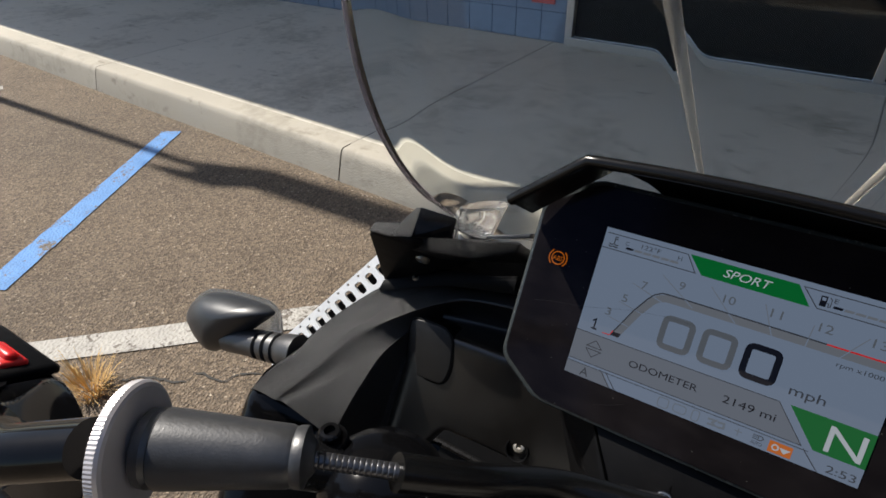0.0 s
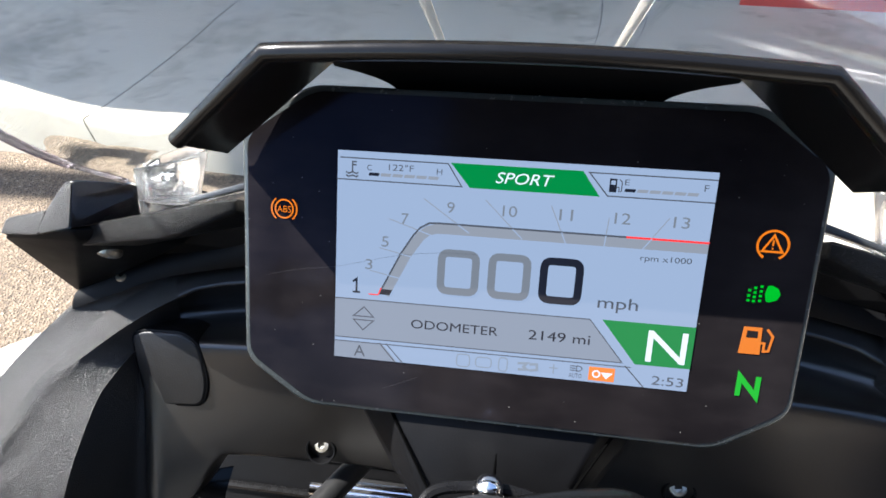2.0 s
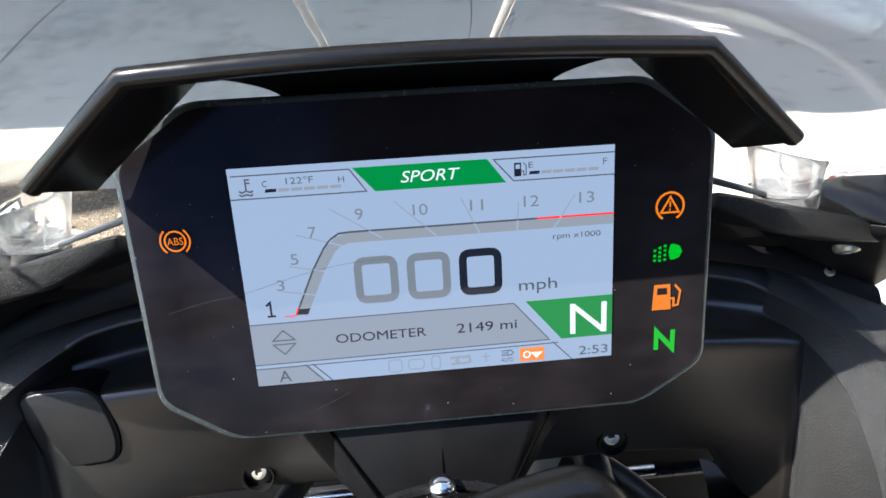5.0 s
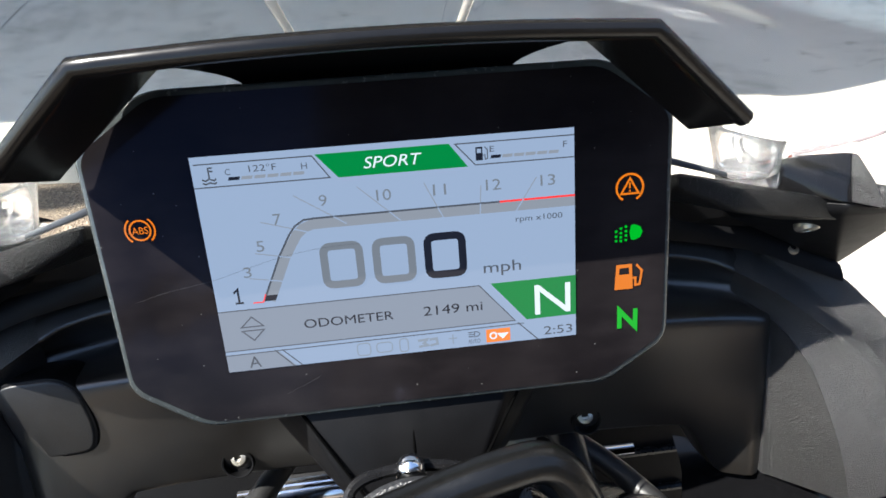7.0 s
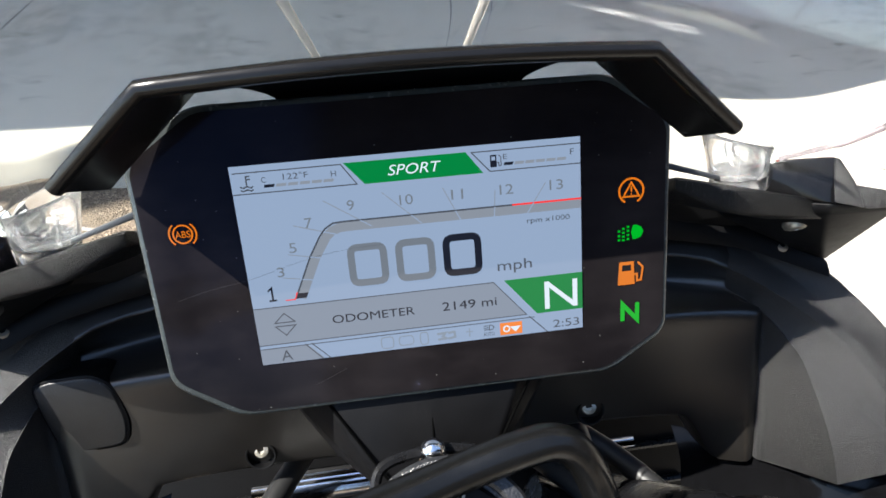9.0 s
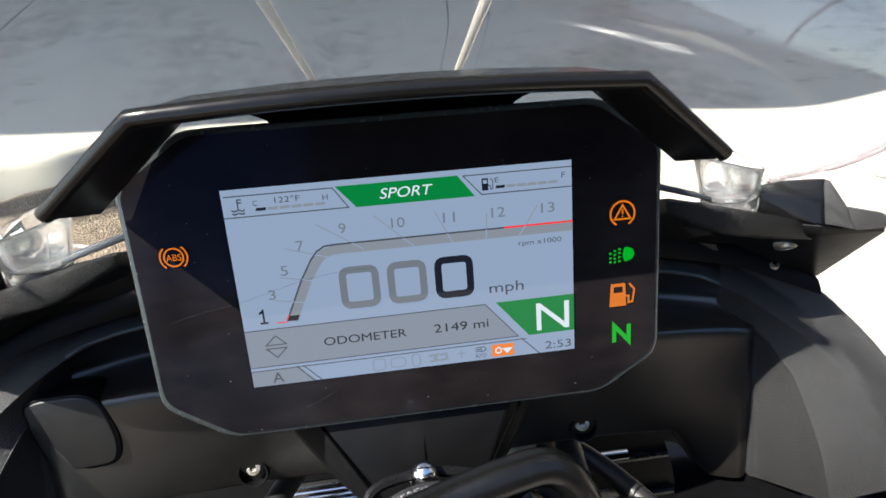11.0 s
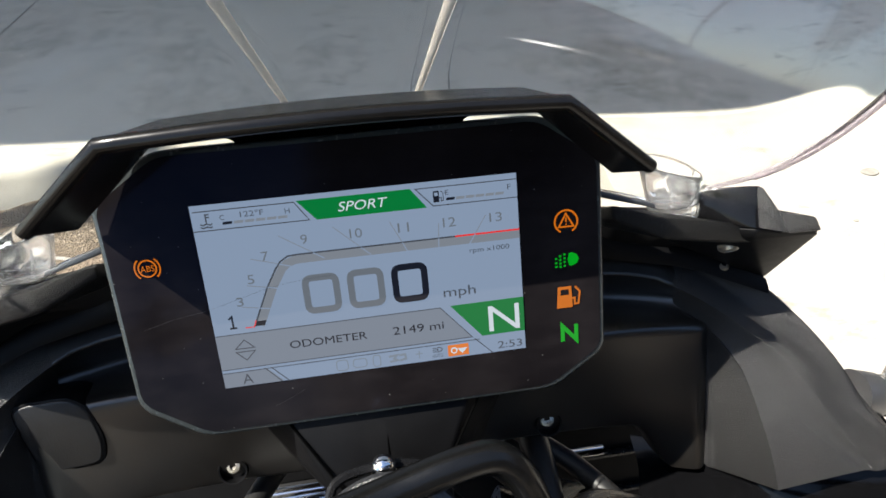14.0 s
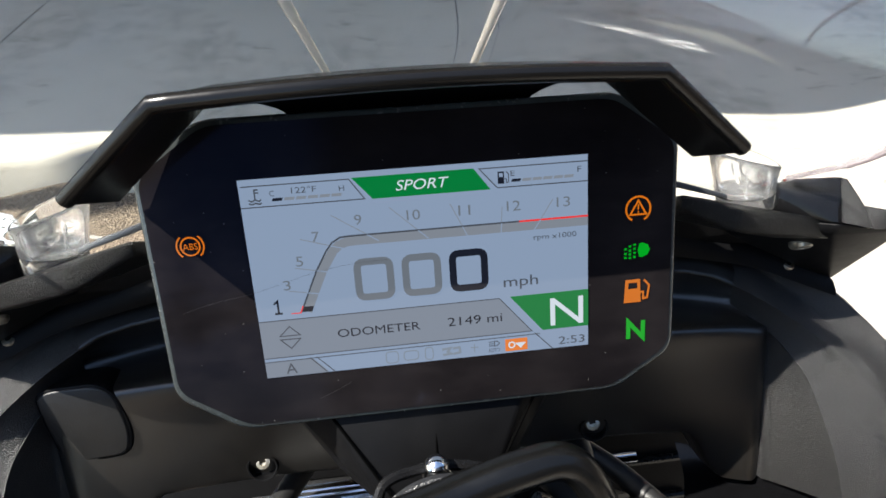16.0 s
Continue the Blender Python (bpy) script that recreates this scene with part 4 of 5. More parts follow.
# rubber-faced cover at the left end of the inner panel
CAP = [(-157.2, -52), (-157.0, -62), (-154.5, -80), (-149, -84.5), (-128.5, -83), (-125.6, -72), (-127.5, -55), (-134, -49.3), (-151, -49.8)]
bm = bmesh.new()
prism(bm, [(x / 1000, z / 1000) for x, z in rounded(CAP, 5, 5)], 0.0449, 0.060, 0.0009, 3)
for v in bm.verts:
    v.co.y += max(0, -v.co.z - 0.05) * 0.10
cap = part("cover_cap", bm, RUBBER, bike, "rounded black rubber cover cap")
bm = bmesh.new()
prism(bm, [(-0.1415 + (x + 141.5) * 1.07 / 1000, -0.0665 + (z + 66.5) * 1.06 / 1000) for x, z in rounded(CAP, 6, 5)], 0.0455, 0.062, 0.0006, 2)
for v in bm.verts:
    v.co.y += max(0, -v.co.z - 0.05) * 0.10
part("cover_rim", bm, MATT_BLACK, cap, "dark seating rim round the cap")

# mirror-mount wings either side of the screen, with clear posts
for s in (-1, 1):
    def block(points, bevel):
        bm = bmesh.new()
        return hull(bm, [(s * x, y, z) for x, y, z in points], bevel, 2)

    # arrow-shaped body whose underside runs back to a low point
    wing = part("mirror_mount", block([(176.5, 8, -4.4), (174, 8.5, 1.8), (158, 7, 5.5), (148, 6.5, 0), (148.5, 9, -4), (186.8, 53, -38.5), (180, 56, -30), (186, 58, -8), (150, 60, 2), (130, 42, -10), (120, 42, 0), (176, 54, -27)], 0.0012), MATT_BLACK, bike, "faceted black mirror mount beside the windscreen")
    part("mount_block", block([(148.5, 9.5, 16.8), (152, 10, 16.2), (147.8, 6.2, 0.4), (161, 6, -3), (158, 8, 7), (131, 22, 15.5), (132, 20, 4), (152, 60, 8), (168, 60, 2), (132, 60, 8)], 0.0014), GLOSS_BLACK, wing)
    part("block_facet", block([(148.9, 9.0, 16.6), (151.8, 9.4, 16.2), (148.3, 5.7, 0.8), (160.6, 5.4, -2.4), (157.6, 7.2, 6.6), (153, 14, 13), (152, 12, 2)], 0.0007), GRAINED, wing, "grained slanting facet")
    part("tip_facet", block([(157.4, 6.9, 6.2), (160.0, 5.5, -2.7), (176.2, 7.2, -3.6), (173.8, 7.8, 2.2), (182, 30, -2), (164, 30, 4), (168, 14, -2)], 0.0009), GRAINED, wing)
    part("mount_lip", block([(95, 17, 13.8), (95, 17, 8.5), (113.5, 10.5, 8.2), (113.8, 10.5, -0.6), (133.5, 10.5, 4.6), (141, 11, 2.4), (156.5, 12.5, -1.0), (157.5, 13, -7.6), (130, 11, -3.4), (95, 40, 9), (95, 40, 2), (158, 36, -6), (150, 36, -12), (125, 36, 3)], 0.0011), DARK_GRAINED, wing, "grained black ledge under the clear post")
    part("mount_base", block([(80, 52, 8), (80, 66, -18), (118, 48, 0), (150, 44, -9), (172, 57, -24), (168, 66, -18), (90, 80, 4), (150, 70, -2), (120, 62, -22)], 0.001), MATT_BLACK, wing)
    bm = bmesh.new()
    prism(bm, [(s * x / 1000, z / 1000) for x, z in [(92, 19.2), (114, 12.0), (114.5, 10.0), (92, 16.6)]], 0.020, 0.030, 0.0006, 2)
    part("trim_strip", bm, SIGNAL_BLACK, wing, "slim grey trim strip")
    bolt(wing, (s * 150.5, 26.5, -11.8), (0, -0.42, -0.9), 0.0046)
    # clear post: a flared thin-walled cup with a slanted rounded rim, a thick foot and two inner ribs
    base, lean = mm(s * 124.5, 25, 4.5), Vector((-s * 0.10, -0.06, 1)).normalized()

    def slant(p):
        h = max(0, p.z - 0.0085) / 0.018
        return p - Vector((0, 0, h * h * 0.0042 * ((p.x * s - 0.1225) / 0.013 + 0.7 * (0.0255 - p.y) / 0.013)))

    bm = bmesh.new()
    lathe(bm, base, lean, [(0, 0), (0, 0.0088), (0.0006, 0.0095), (0.0040, 0.0099), (0.010, 0.0105), (0.016, 0.0115), (0.021, 0.0126), (0.0218, 0.0128), (0.0222, 0.0125), (0.0218, 0.0120), (0.016, 0.0102), (0.010, 0.0092), (0.0062, 0.0086), (0.0054, 0.0078), (0.0052, 0)], 40)
    for v in bm.verts:
        v.co = slant(v.co)
    post = part("clear_post", bm, POST_CLEAR, bike, "clear plastic flared post at the windscreen edge", angle=60)
    post.visible_shadow = False
    across = lean.cross(Vector((0, 1, 0))).normalized()
    depth = across.cross(lean)
    for a in (215, 300):
        d = across * math.cos(radians(a)) + depth * math.sin(radians(a))
        bm = bmesh.new()
        tube(bm, [slant(base + lean * h + d * r) for h, r in ((0.0066, 0.0074), (0.010, 0.0080), (0.017, 0.0092))], [0.0007, 0.0006, 0.0004], 10)
        part("rib", bm, POST_CLEAR, post).visible_shadow = False
    bm = bmesh.new()
    bmesh.ops.create_uvsphere(bm, u_segments=14, v_segments=10, radius=0.0019, matrix=Matrix.Translation(mm(s * 135.5, 23, 18.0)))
    part("knob", bm, LENS_CLEAR, post)

# windscreen: a wrapped clear shell with two soft creases
def glass_point(u, v):
    """u from the foot to the top, v from edge to edge."""
    xe, ye, ze = 136.6 + 46 * u + 4 * u * u, -6.3 - 148 * u + 86 * u * u, 23.1 + 58 * u + 106 * u * u
    if u < 0:
        xe, ye, ze = 136.6 + 20 * u, -6.3 - 160 * u, 23.1 + 42 * u
    yc, zc = 84 - 45 * u, 52 + 95 * u
    w = abs(v) ** 2.2
    x = xe * (0.5 * v + 0.5 * math.sin(v * math.pi / 2))
    return mm(x, yc + (ye - yc) * w, zc + (ze - zc) * w)


def glass_inner(u, v):
    """The inner skin, 3 mm nearer the rider, with a moulded ridge along each crease."""
    e = 1e-3
    p = glass_point(u, v)
    n = (glass_point(u + e, v) - p).cross(glass_point(u, min(v + e, 1)) - glass_point(u, min(v + e, 1) - e)).normalized()
    if n.y > 0:
        n = -n
    d = (abs(p.x) - (CREASE_X + CREASE_SPREAD * (p.z - 0.09))) / 0.0048
    h = min(1.0, max(0.0, u / 0.35))
    body = 0.0026 + 0.0007 * h * h * (3 - 2 * h) + 0.0010 * math.exp(-((1 - abs(v)) / 0.06) ** 2)
    return p + n * (body + 0.0010 * math.exp(-d * d))



CREASE_X, CREASE_SPREAD = 0.041, 0.46
NU, NV = 44, 220
bm = bmesh.new()
us, vs = [-0.35 + 1.5 * i / NU for i in range(NU + 1)], [-1 + 2 * j / NV for j in range(NV + 1)]
skins = [[[bm.verts.new(f(u, v)) for v in vs] for u in us] for f in (glass_point, glass_inner)]
for g in skins:
    for a, b in zip(g, g[1:]):
        for j in range(NV):
            bm.faces.new((a[j], a[j + 1], b[j + 1], b[j]))
loops = [[g[i][0] for i in range(NU + 1)] + g[NU][1:] + [g[i][NV] for i in range(NU - 1, -1, -1)] + g[0][NV - 1:0:-1] for g in skins]
for k0 in range(len(loops[0])):
    k1 = (k0 + 1) % len(loops[0])
    bm.faces.new((loops[0][k0], loops[0][k1], loops[1][k1], loops[1][k0]))
screen = part("windscreen", bm, SCREEN_CLEAR, bike, "clear curved plastic windscreen with two creases", angle=70)
screen.visible_shadow = False
for s in (-1, 1):
    bm = bmesh.new()
    tube(bm, [glass_point(1.15 * i / 40, s) for i in range(41)], 0.0012, 10)
    e = part("screen_edge", bm, EDGE_CLEAR, screen, "rounded clear edge of the windscreen")
    bm = bmesh.new()
    tube(bm, [glass_point(-0.13 * i / 24, s) for i in range(25)], 0.0009, 8)
    part("screen_rim", bm, EDGE_CLEAR, screen)
    e.visible_shadow = False

    # moulded band along the crease, widening towards the top
    rows = []
    for i in range(36):
        u, row = 0.04 + 1.08 * i / 35, []
        for f in (-1, -0.6, 0, 0.6, 1):
            lo, hi = 0.02, 0.98
            for _ in range(22):
                v = (lo + hi) / 2
                p = glass_point(u, v)
                lo, hi = (v, hi) if p.x < CREASE_X + CREASE_SPREAD * (p.z - 0.09) + f * (0.0008 + 0.0040 * i / 35) else (lo, v)
            row.append(glass_inner(u, s * v) + mm(0, -0.3 - 0.7 * (1 - f * f), 0))
        rows.append(row)
    bm = bmesh.new()
    sheet(bm, rows, 0.0004)
    e = part("crease_band", bm, CREASE_CLEAR, screen, "pale moulded crease in the windscreen", angle=60)
    e.visible_shadow = False

# turn signals on rubber stalks
def turn_signal(s):
    root, tip = mm(s * 245, 47, -107), mm(s * 305, 45, -119)
    d = (tip - root).normalized()
    bm = bmesh.new()
    lathe(bm, root - d * 0.010, d, [(0, 0.0125), (0.012, 0.0115), (0.017, 0.0090), (0.0176, 0.0108), (0.0218, 0.0108), (0.0226, 0.0084), (0.0252, 0.0084), (0.0258, 0.0106), (0.0300, 0.0106), (0.0308, 0.0084), (0.0334, 0.0084), (0.0340, 0.0104), (0.0382, 0.0104), (0.0388, 0.0096), (0.064, 0.0100)], 28)
    stalk = part("turn_signal", bm, BOOT_RUBBER, bike, "black turn signal on a ribbed rubber stalk")

    def dome(outline, y0, depth, hub, corner):
        """A closed pillow over an outline, bulging towards depth."""
        line = rounded([(s * (hub[0] + (x - hub[0]) * 1.10), hub[1] + (z - hub[1]) * 1.10) for x, z in outline], corner, 5)
        bm = bmesh.new()
        rings = []
        for f in (1.0, 0.985, 0.95, 0.89, 0.80, 0.68, 0.52, 0.34, 0.16):
            y = y0 + depth * math.sqrt(1 - f * f) ** 1.15
            rings.append([bm.verts.new(mm(s * hub[0] + (x - s * hub[0]) * f, y, hub[1] + (z - hub[1]) * f)) for x, z in line])
        n = len(line)
        for p, q in zip(rings, rings[1:]):
            for i in range(n):
                bm.faces.new((p[i], p[(i + 1) % n], q[(i + 1) % n], q[i]))
        bm.faces.new(rings[-1])
        bm.faces.new(rings[0][::-1])
        return bm

    part("shell", dome([(341, -117), (338, -104), (327, -94), (307, -88.5), (275, -84.5), (265, -87), (287, -110), (304, -127), (312, -132), (326, -128)], 47, -20, (305, -104), 12), SIGNAL_BLACK, stalk, "rounded satin black signal shell", angle=50)
    part("lens", dome([(343, -118), (341, -104), (329, -92), (307, -86), (274, -81.5), (263, -85), (254, -107), (266, -112), (300, -124), (326, -127)], 47.6, 13, (300, -103), 8), LENS_CLEAR, stalk, "clear ribbed signal lens", angle=50)


turn_signal(-1)
turn_signal(1)

# perforated silver guard strip low on the left of the fairing
strip_a, strip_b = Vector((-489, 310, -263)), Vector((-318, 310, -35))
run = strip_b - strip_a
along = run.normalized()
across = Vector((along.z, 0, -along.x))
strip_a = strip_a - across * 11
bm = bmesh.new()


def pierced(c0, c1, w0, w1, hole, rx, rw, lean):
    """One cell of the strip with a rounded hole through it."""
    outer_ring, inner_ring = [], []
    for q in range(24):
        a = 2 * math.pi * q / 24
        ca, sa = math.cos(a), math.sin(a)
        m = max(abs(ca), abs(sa))
        l, w = (c0 + c1) / 2 + ca / m * (c1 - c0) / 2, (w0 + w1) / 2 + sa / m * (w1 - w0) / 2
        outer_ring.append(bm.verts.new((strip_a + along * l + across * w) / 1000))
        l, w = hole[0] + rx * math.copysign(abs(ca) ** 0.75, ca) + lean * sa, hole[1] + rw * math.copysign(abs(sa) ** 0.6, sa)
        inner_ring.append(bm.verts.new((strip_a + along * l + across * w) / 1000))
    for q in range(24):
        r = (q + 1) % 24
        bm.faces.new((outer_ring[q], outer_ring[r], inner_ring[r], inner_ring[q]))


CELL = 19.0
for i in range(15):
    c = i * CELL
    pierced(c, c + CELL, 0, 7, (c + CELL * 0.9 - 2, 4.2), 1.7, 1.7, 0)
    pierced(c, c + CELL, 7, 33, (c + CELL * 0.5, 18), 5.6, 8.4, 2)
bmesh.ops.remove_doubles(bm, verts=bm.verts[:], dist=0.0001)
bmesh.ops.solidify(bm, geom=bm.faces[:], thickness=0.003)
guard = part("guard_strip", bm, GALVANISED, bike, "perforated bright aluminium guard strip", smooth=False)
bm = bmesh.new()
vs = [bm.verts.new((strip_a + along * l + across * w + Vector((0, 16, 0))) / 1000) for l, w in ((4, 7), (280, 7), (280, 46), (4, 46))]
bm.faces.new(vs)
bmesh.ops.solidify(bm, geom=bm.faces[:], thickness=0.002)
part("backing", bm, MATT_BLACK, guard)

# steering head: ring, nut, damper, fork tops
AX = Vector((0, -0.83, 0.55)).normalized()
ring_c = mm(-1, -50.8, -71)
RIGHT, UP = Vector((1, 0, 0)), Vector((0, 0.55, 0.83)).normalized()
bm = bmesh.new()
lathe(bm, ring_c - AX * 0.012, AX, [(0, 0.0245), (0.008, 0.0258), (0.0112, 0.0261), (0.0122, 0.0252), (0.0124, 0.0222), (0.0116, 0.0212), (0.0096, 0.0208), (0.0094, 0)], 64)
ign = part("ignition_lock", bm, LOCK_METAL, bike, "round textured black ignition lock")
bm = bmesh.new()
lathe(bm, ring_c - AX * 0.006, AX, [(0, 0.0200), (0.0042, 0.0198), (0.0050, 0.0188), (0.0052, 0.0080), (0.0030, 0.0074), (0.0030, 0)], 48)
part("lock_barrel", bm, MATT_BLACK, ign)
bm = bmesh.new()
c = ring_c + UP * 0.0192 + AX * 0.0004
box(bm, c + mm(-2.0, -0.8, -1.3), c + mm(2.0, 0.8, 1.3), 0.0003, 1)
part("lock_notch", bm, PALE_MARK, ign, "pale index mark")
bm = bmesh.new()
rows = []
for q in range(15):
    t = q / 14
    c = ring_c + AX * (-0.002 + 0.026 * t)
    w = 0.0036 if t < 0.9 else 0.0030
    rows.append([c - RIGHT * w + UP * 0.001, c - RIGHT * w * 0.3 + UP * 0.0016, c + RIGHT * w * 0.3 + UP * 0.0016, c + RIGHT * w + UP * 0.001])
sheet(bm, rows, 0.0022)
part("key", bm, KEY_METAL, ign, "worn grey steel key in the lock")
for a, w, h in ((10, 0.8, 2.4), (16, 0.8, 2.4), (22, 0.8, 2.4), (28, 0.8, 2.4), (70, 0.8, 2.0), (76, 0.8, 2.0), (118, 0.8, 2.0), (124, 0.8, 2.0)):
    d1 = RIGHT * math.cos(radians(a)) + UP * math.sin(radians(a))
    d2 = AX.cross(d1)
    c = ring_c + d1 * 0.0158 - AX * 0.0006
    bm = bmesh.new()
    prismatic = [c + d1 * (sx * h / 2000) + d2 * (sy * w / 2000) for sx, sy in ((-1, -1), (1, -1), (1, 1), (-1, 1))]
    bm.faces.new([bm.verts.new(v) for v in prismatic])
    bmesh.ops.solidify(bm, geom=bm.faces[:], thickness=0.0004)
    part("marking_bar", bm, PALE_MARK, ign)
bm = bmesh.new()
lathe(bm, mm(-2, -19, -60), (0, -0.5, 0.86), [(-0.012, 0.0046), (0, 0.0046), (0.0005, 0.0043), (0.0024, 0.0040), (0.004, 0.0032), (0.0050, 0.0018), (0.0054, 0)], 28)
part("dome_nut", bm, CHROME, bike, "polished steel dome nut")
bm = bmesh.new()
tube(bm, spline([mm(-22, -26, -72), mm(-19, -20, -63), mm(-8, -17, -61), mm(6, -17, -61), mm(17, -20, -64), mm(19, -26, -73)], 6), 0.0018, 8)
part("wire_clip", bm, SATIN_BLACK, bike)
bm = bmesh.new()
tube(bm, [mm(-122, 168, -204), mm(150, 168, -204)], 0.0045, 16)
damper = part("steering_damper", bm, CHROME, bike, "polished steering damper rod and body")
bm = bmesh.new()
lathe(bm, mm(-97, 168, -204), (1, 0, 0), [(0, 0.008), (0.002, 0.011), (0.09, 0.011), (0.092, 0.008)], 28)
part("damper_body", bm, CHROME, damper)

# clip-on bars, clamps and their screws
for s in (-1, 1):
    bm = bmesh.new()
    tube(bm, spline([mm(s * 96, -22, -112), mm(s * 118, -42, -100), mm(s * 140, -58, -98), mm(s * 200, -92, -112), mm(s * 300, -140, -136), mm(s * 420, -190, -160)], 6), 0.011, 20)
    bar = part("handlebar", bm, SATIN_BLACK, bike, "black clip-on handlebar")
    bm = bmesh.new()
    lathe(bm, mm(s * 112, -34, -106), (s * 0.82, -0.55, 0.05), [(-0.010, 0.014), (-0.008, 0.0165), (0.016, 0.0165), (0.018, 0.0125)], 28)
    part("bar_clamp", bm, SATIN_BLACK, bar)
    bm = bmesh.new()
    lathe(bm, mm(s * 106, -34, -107 - 7 * (1 + s)), (s * 0.05, -0.25, 1), [(-0.03, 0.030), (0.0, 0.030), (0.010, 0.0285), (0.018, 0.0245), (0.024, 0.0175), (0.027, 0.009), (0.028, 0)], 36)
    part("clamp_dome", bm, GLOSS_BLACK, bar)
    bm = bmesh.new()
    lathe(bm, mm(s * 131, -48, -86 - 8 * (1 + s)), (0, -0.5, 0.86), [(-0.010, 0.0078), (0, 0.0078), (0.0012, 0.0070), (0.0013, 0.0050), (0.0046, 0.0050), (0.0054, 0.0042), (0.0055, 0.0026), (0.003, 0.0024), (0.003, 0)], 22)
    part("clamp_screw", bm, GLOSS_BLACK, bar)
    # fork top and top yoke arm
    bm = bmesh.new()
    lathe(bm, mm(s * 96, -12, -128), AX, [(-0.72, 0.0255), (0.012, 0.0255), (0.015, 0.024), (0.016, 0.016), (0.019, 0.015), (0.020, 0.008), (0.020, 0)], 32)
    part("fork_tube", bm, SATIN_BLACK, bike, "black fork tube with a stepped cap")
    bm = bmesh.new()
    tube(bm, [mm(s * 12, -38, -86), mm(s * 60, -30, -104), mm(s * 100, -14, -132)], [0.017, 0.013, 0.020], 18, 0.7)
    part("yoke_arm", bm, MATT_BLACK, bike, "cast black top yoke arm")
bm = bmesh.new()
lathe(bm, ring_c - AX * 0.012, AX, [(-0.16, 0.022), (-0.03, 0.023), (-0.014, 0.0245), (0, 0.0235)], 32)
part("steering_head", bm, MATT_BLACK, bike, "black cast steering head")

# dark works below the panel: cooler plate, frame rails and cables
bm = bmesh.new()
box(bm, (-0.235, 0.19, -0.56), (0.235, 0.215, -0.15), 0.006)
cooler = part("radiator", bm, MATT_BLACK, bike, "dark radiator core behind the fork")
for i in range(9):
    bm = bmesh.new()
    tube(bm, [mm(-200, 188, -190 - i * 34), mm(200, 188, -190 - i * 34)], 0.003, 8)
    part("cooler_fin", bm, SATIN_BLACK, cooler)
for s in (-1, 1):
    bm = bmesh.new()
    tube(bm, spline([mm(s * 40, 40, -150), mm(s * 110, 20, -175), mm(s * 170, -30, -215), mm(s * 190, -120, -300)], 6), 0.030, 18, 0.8)
    part("frame_rail", bm, SATIN_BLACK, bike, "black frame rail")
for pts, r in (
    ([(60, 90, -118), (95, 60, -135), (118, 10, -150), (128, -40, -175)], 5.5),
    ([(35, 80, -120), (62, 40, -128), (92, 5, -140), (140, -10, -138), (200, -30, -150)], 4.5),
    ([(-60, 95, -120), (-85, 50, -140), (-100, 0, -165), (-110, -60, -200)], 6.0),
    ([(20, 30, -110), (45, -5, -112), (62, -26, -104), (66, -40, -112), (60, -45, -140)], 2.2),
    ([(70, 110, -108), (74, 70, -126), (70, 30, -150), (60, -10, -190)], 8.0),
):
    bm = bmesh.new()
    tube(bm, spline([mm(*p) for p in pts], 6), r / 1000, 12)
    part("cable", bm, RUBBER, bike, "black rubber-sheathed cable")
bm = bmesh.new()
prism(bm, [(x / 1000, z / 1000) for x, z in ((34, -96), (52, -94), (56, -112), (48, -130), (36, -126))], 0.062, 0.068, 0.001)
part("bracket_plate", bm, STEEL, bike, "bare steel bracket plate")

# clutch cable with its rubber boot and knurled adjuster
A = Vector((47, 23, 11)).normalized()
bm = bmesh.new()
lathe(bm, mm(-133.8, -146, -57), A, [(0.0030, 0.0164), (0.0036, 0.0180), (0.0060, 0.0182), (0.0068, 0.0175), (0.0072, 0.0164), (0.0070, 0.0115), (0.0072, 0)], 200)
for i, v in enumerate(bm.verts):
    r = v.co - mm(-133.8, -146, -57)
    rad = r - A * r.dot(A)
    if rad.length > 0.0178 and (i % 2):
        v.co -= rad.normalized() * 0.00015
adj = part("clutch_adjuster", bm, ADJUSTER_METAL, bike, "knurled silver cable adjuster", angle=20)
bm = bmesh.new()
lathe(bm, mm(-127.5, -142, -55.5), (40.1, 22.8, 8.4), [(0.0000, 0.0091), (0.0009, 0.0104), (0.0035, 0.0108), (0.0049, 0.0101), (0.0057, 0.0109), (0.0088, 0.0108), (0.0318, 0.0090), (0.0397, 0.0085), (0.0411, 0.0079), (0.0419, 0.0084), (0.0442, 0.0084), (0.0450, 0.0062), (0.0468, 0.0040)], 36)
part("boot", bm, BOOT_RUBBER, adj, "tapered black rubber boot")
bm = bmesh.new()
lathe(bm, mm(-89, -120, -48), mm(23, 14, 2), [(0, 0.0022)] + [(0.001 + 0.0016 * q + d, r) for q in range(15) for d, r in ((0, 0.0022), (0.0003, 0.0024), (0.0012, 0.0024))] + [(0.0265, 0.0022)], 24)
part("inner_cable", bm, WOUND_STEEL, adj, "wound dark steel cable casing")
bm = bmesh.new()
tube(bm, spline([mm(-68, -108, -46), mm(-52, -88, -48.5), mm(-32, -57, -53), mm(-5, -44, -53), mm(20, -40, -48.5), mm(34, -37, -50), mm(43, -36, -62), mm(48, -35, -85), mm(50, -20, -140)], 8), 0.0054, 18)
part("cable_sheath", bm, SHEATH, adj, "thick black cable sheath")

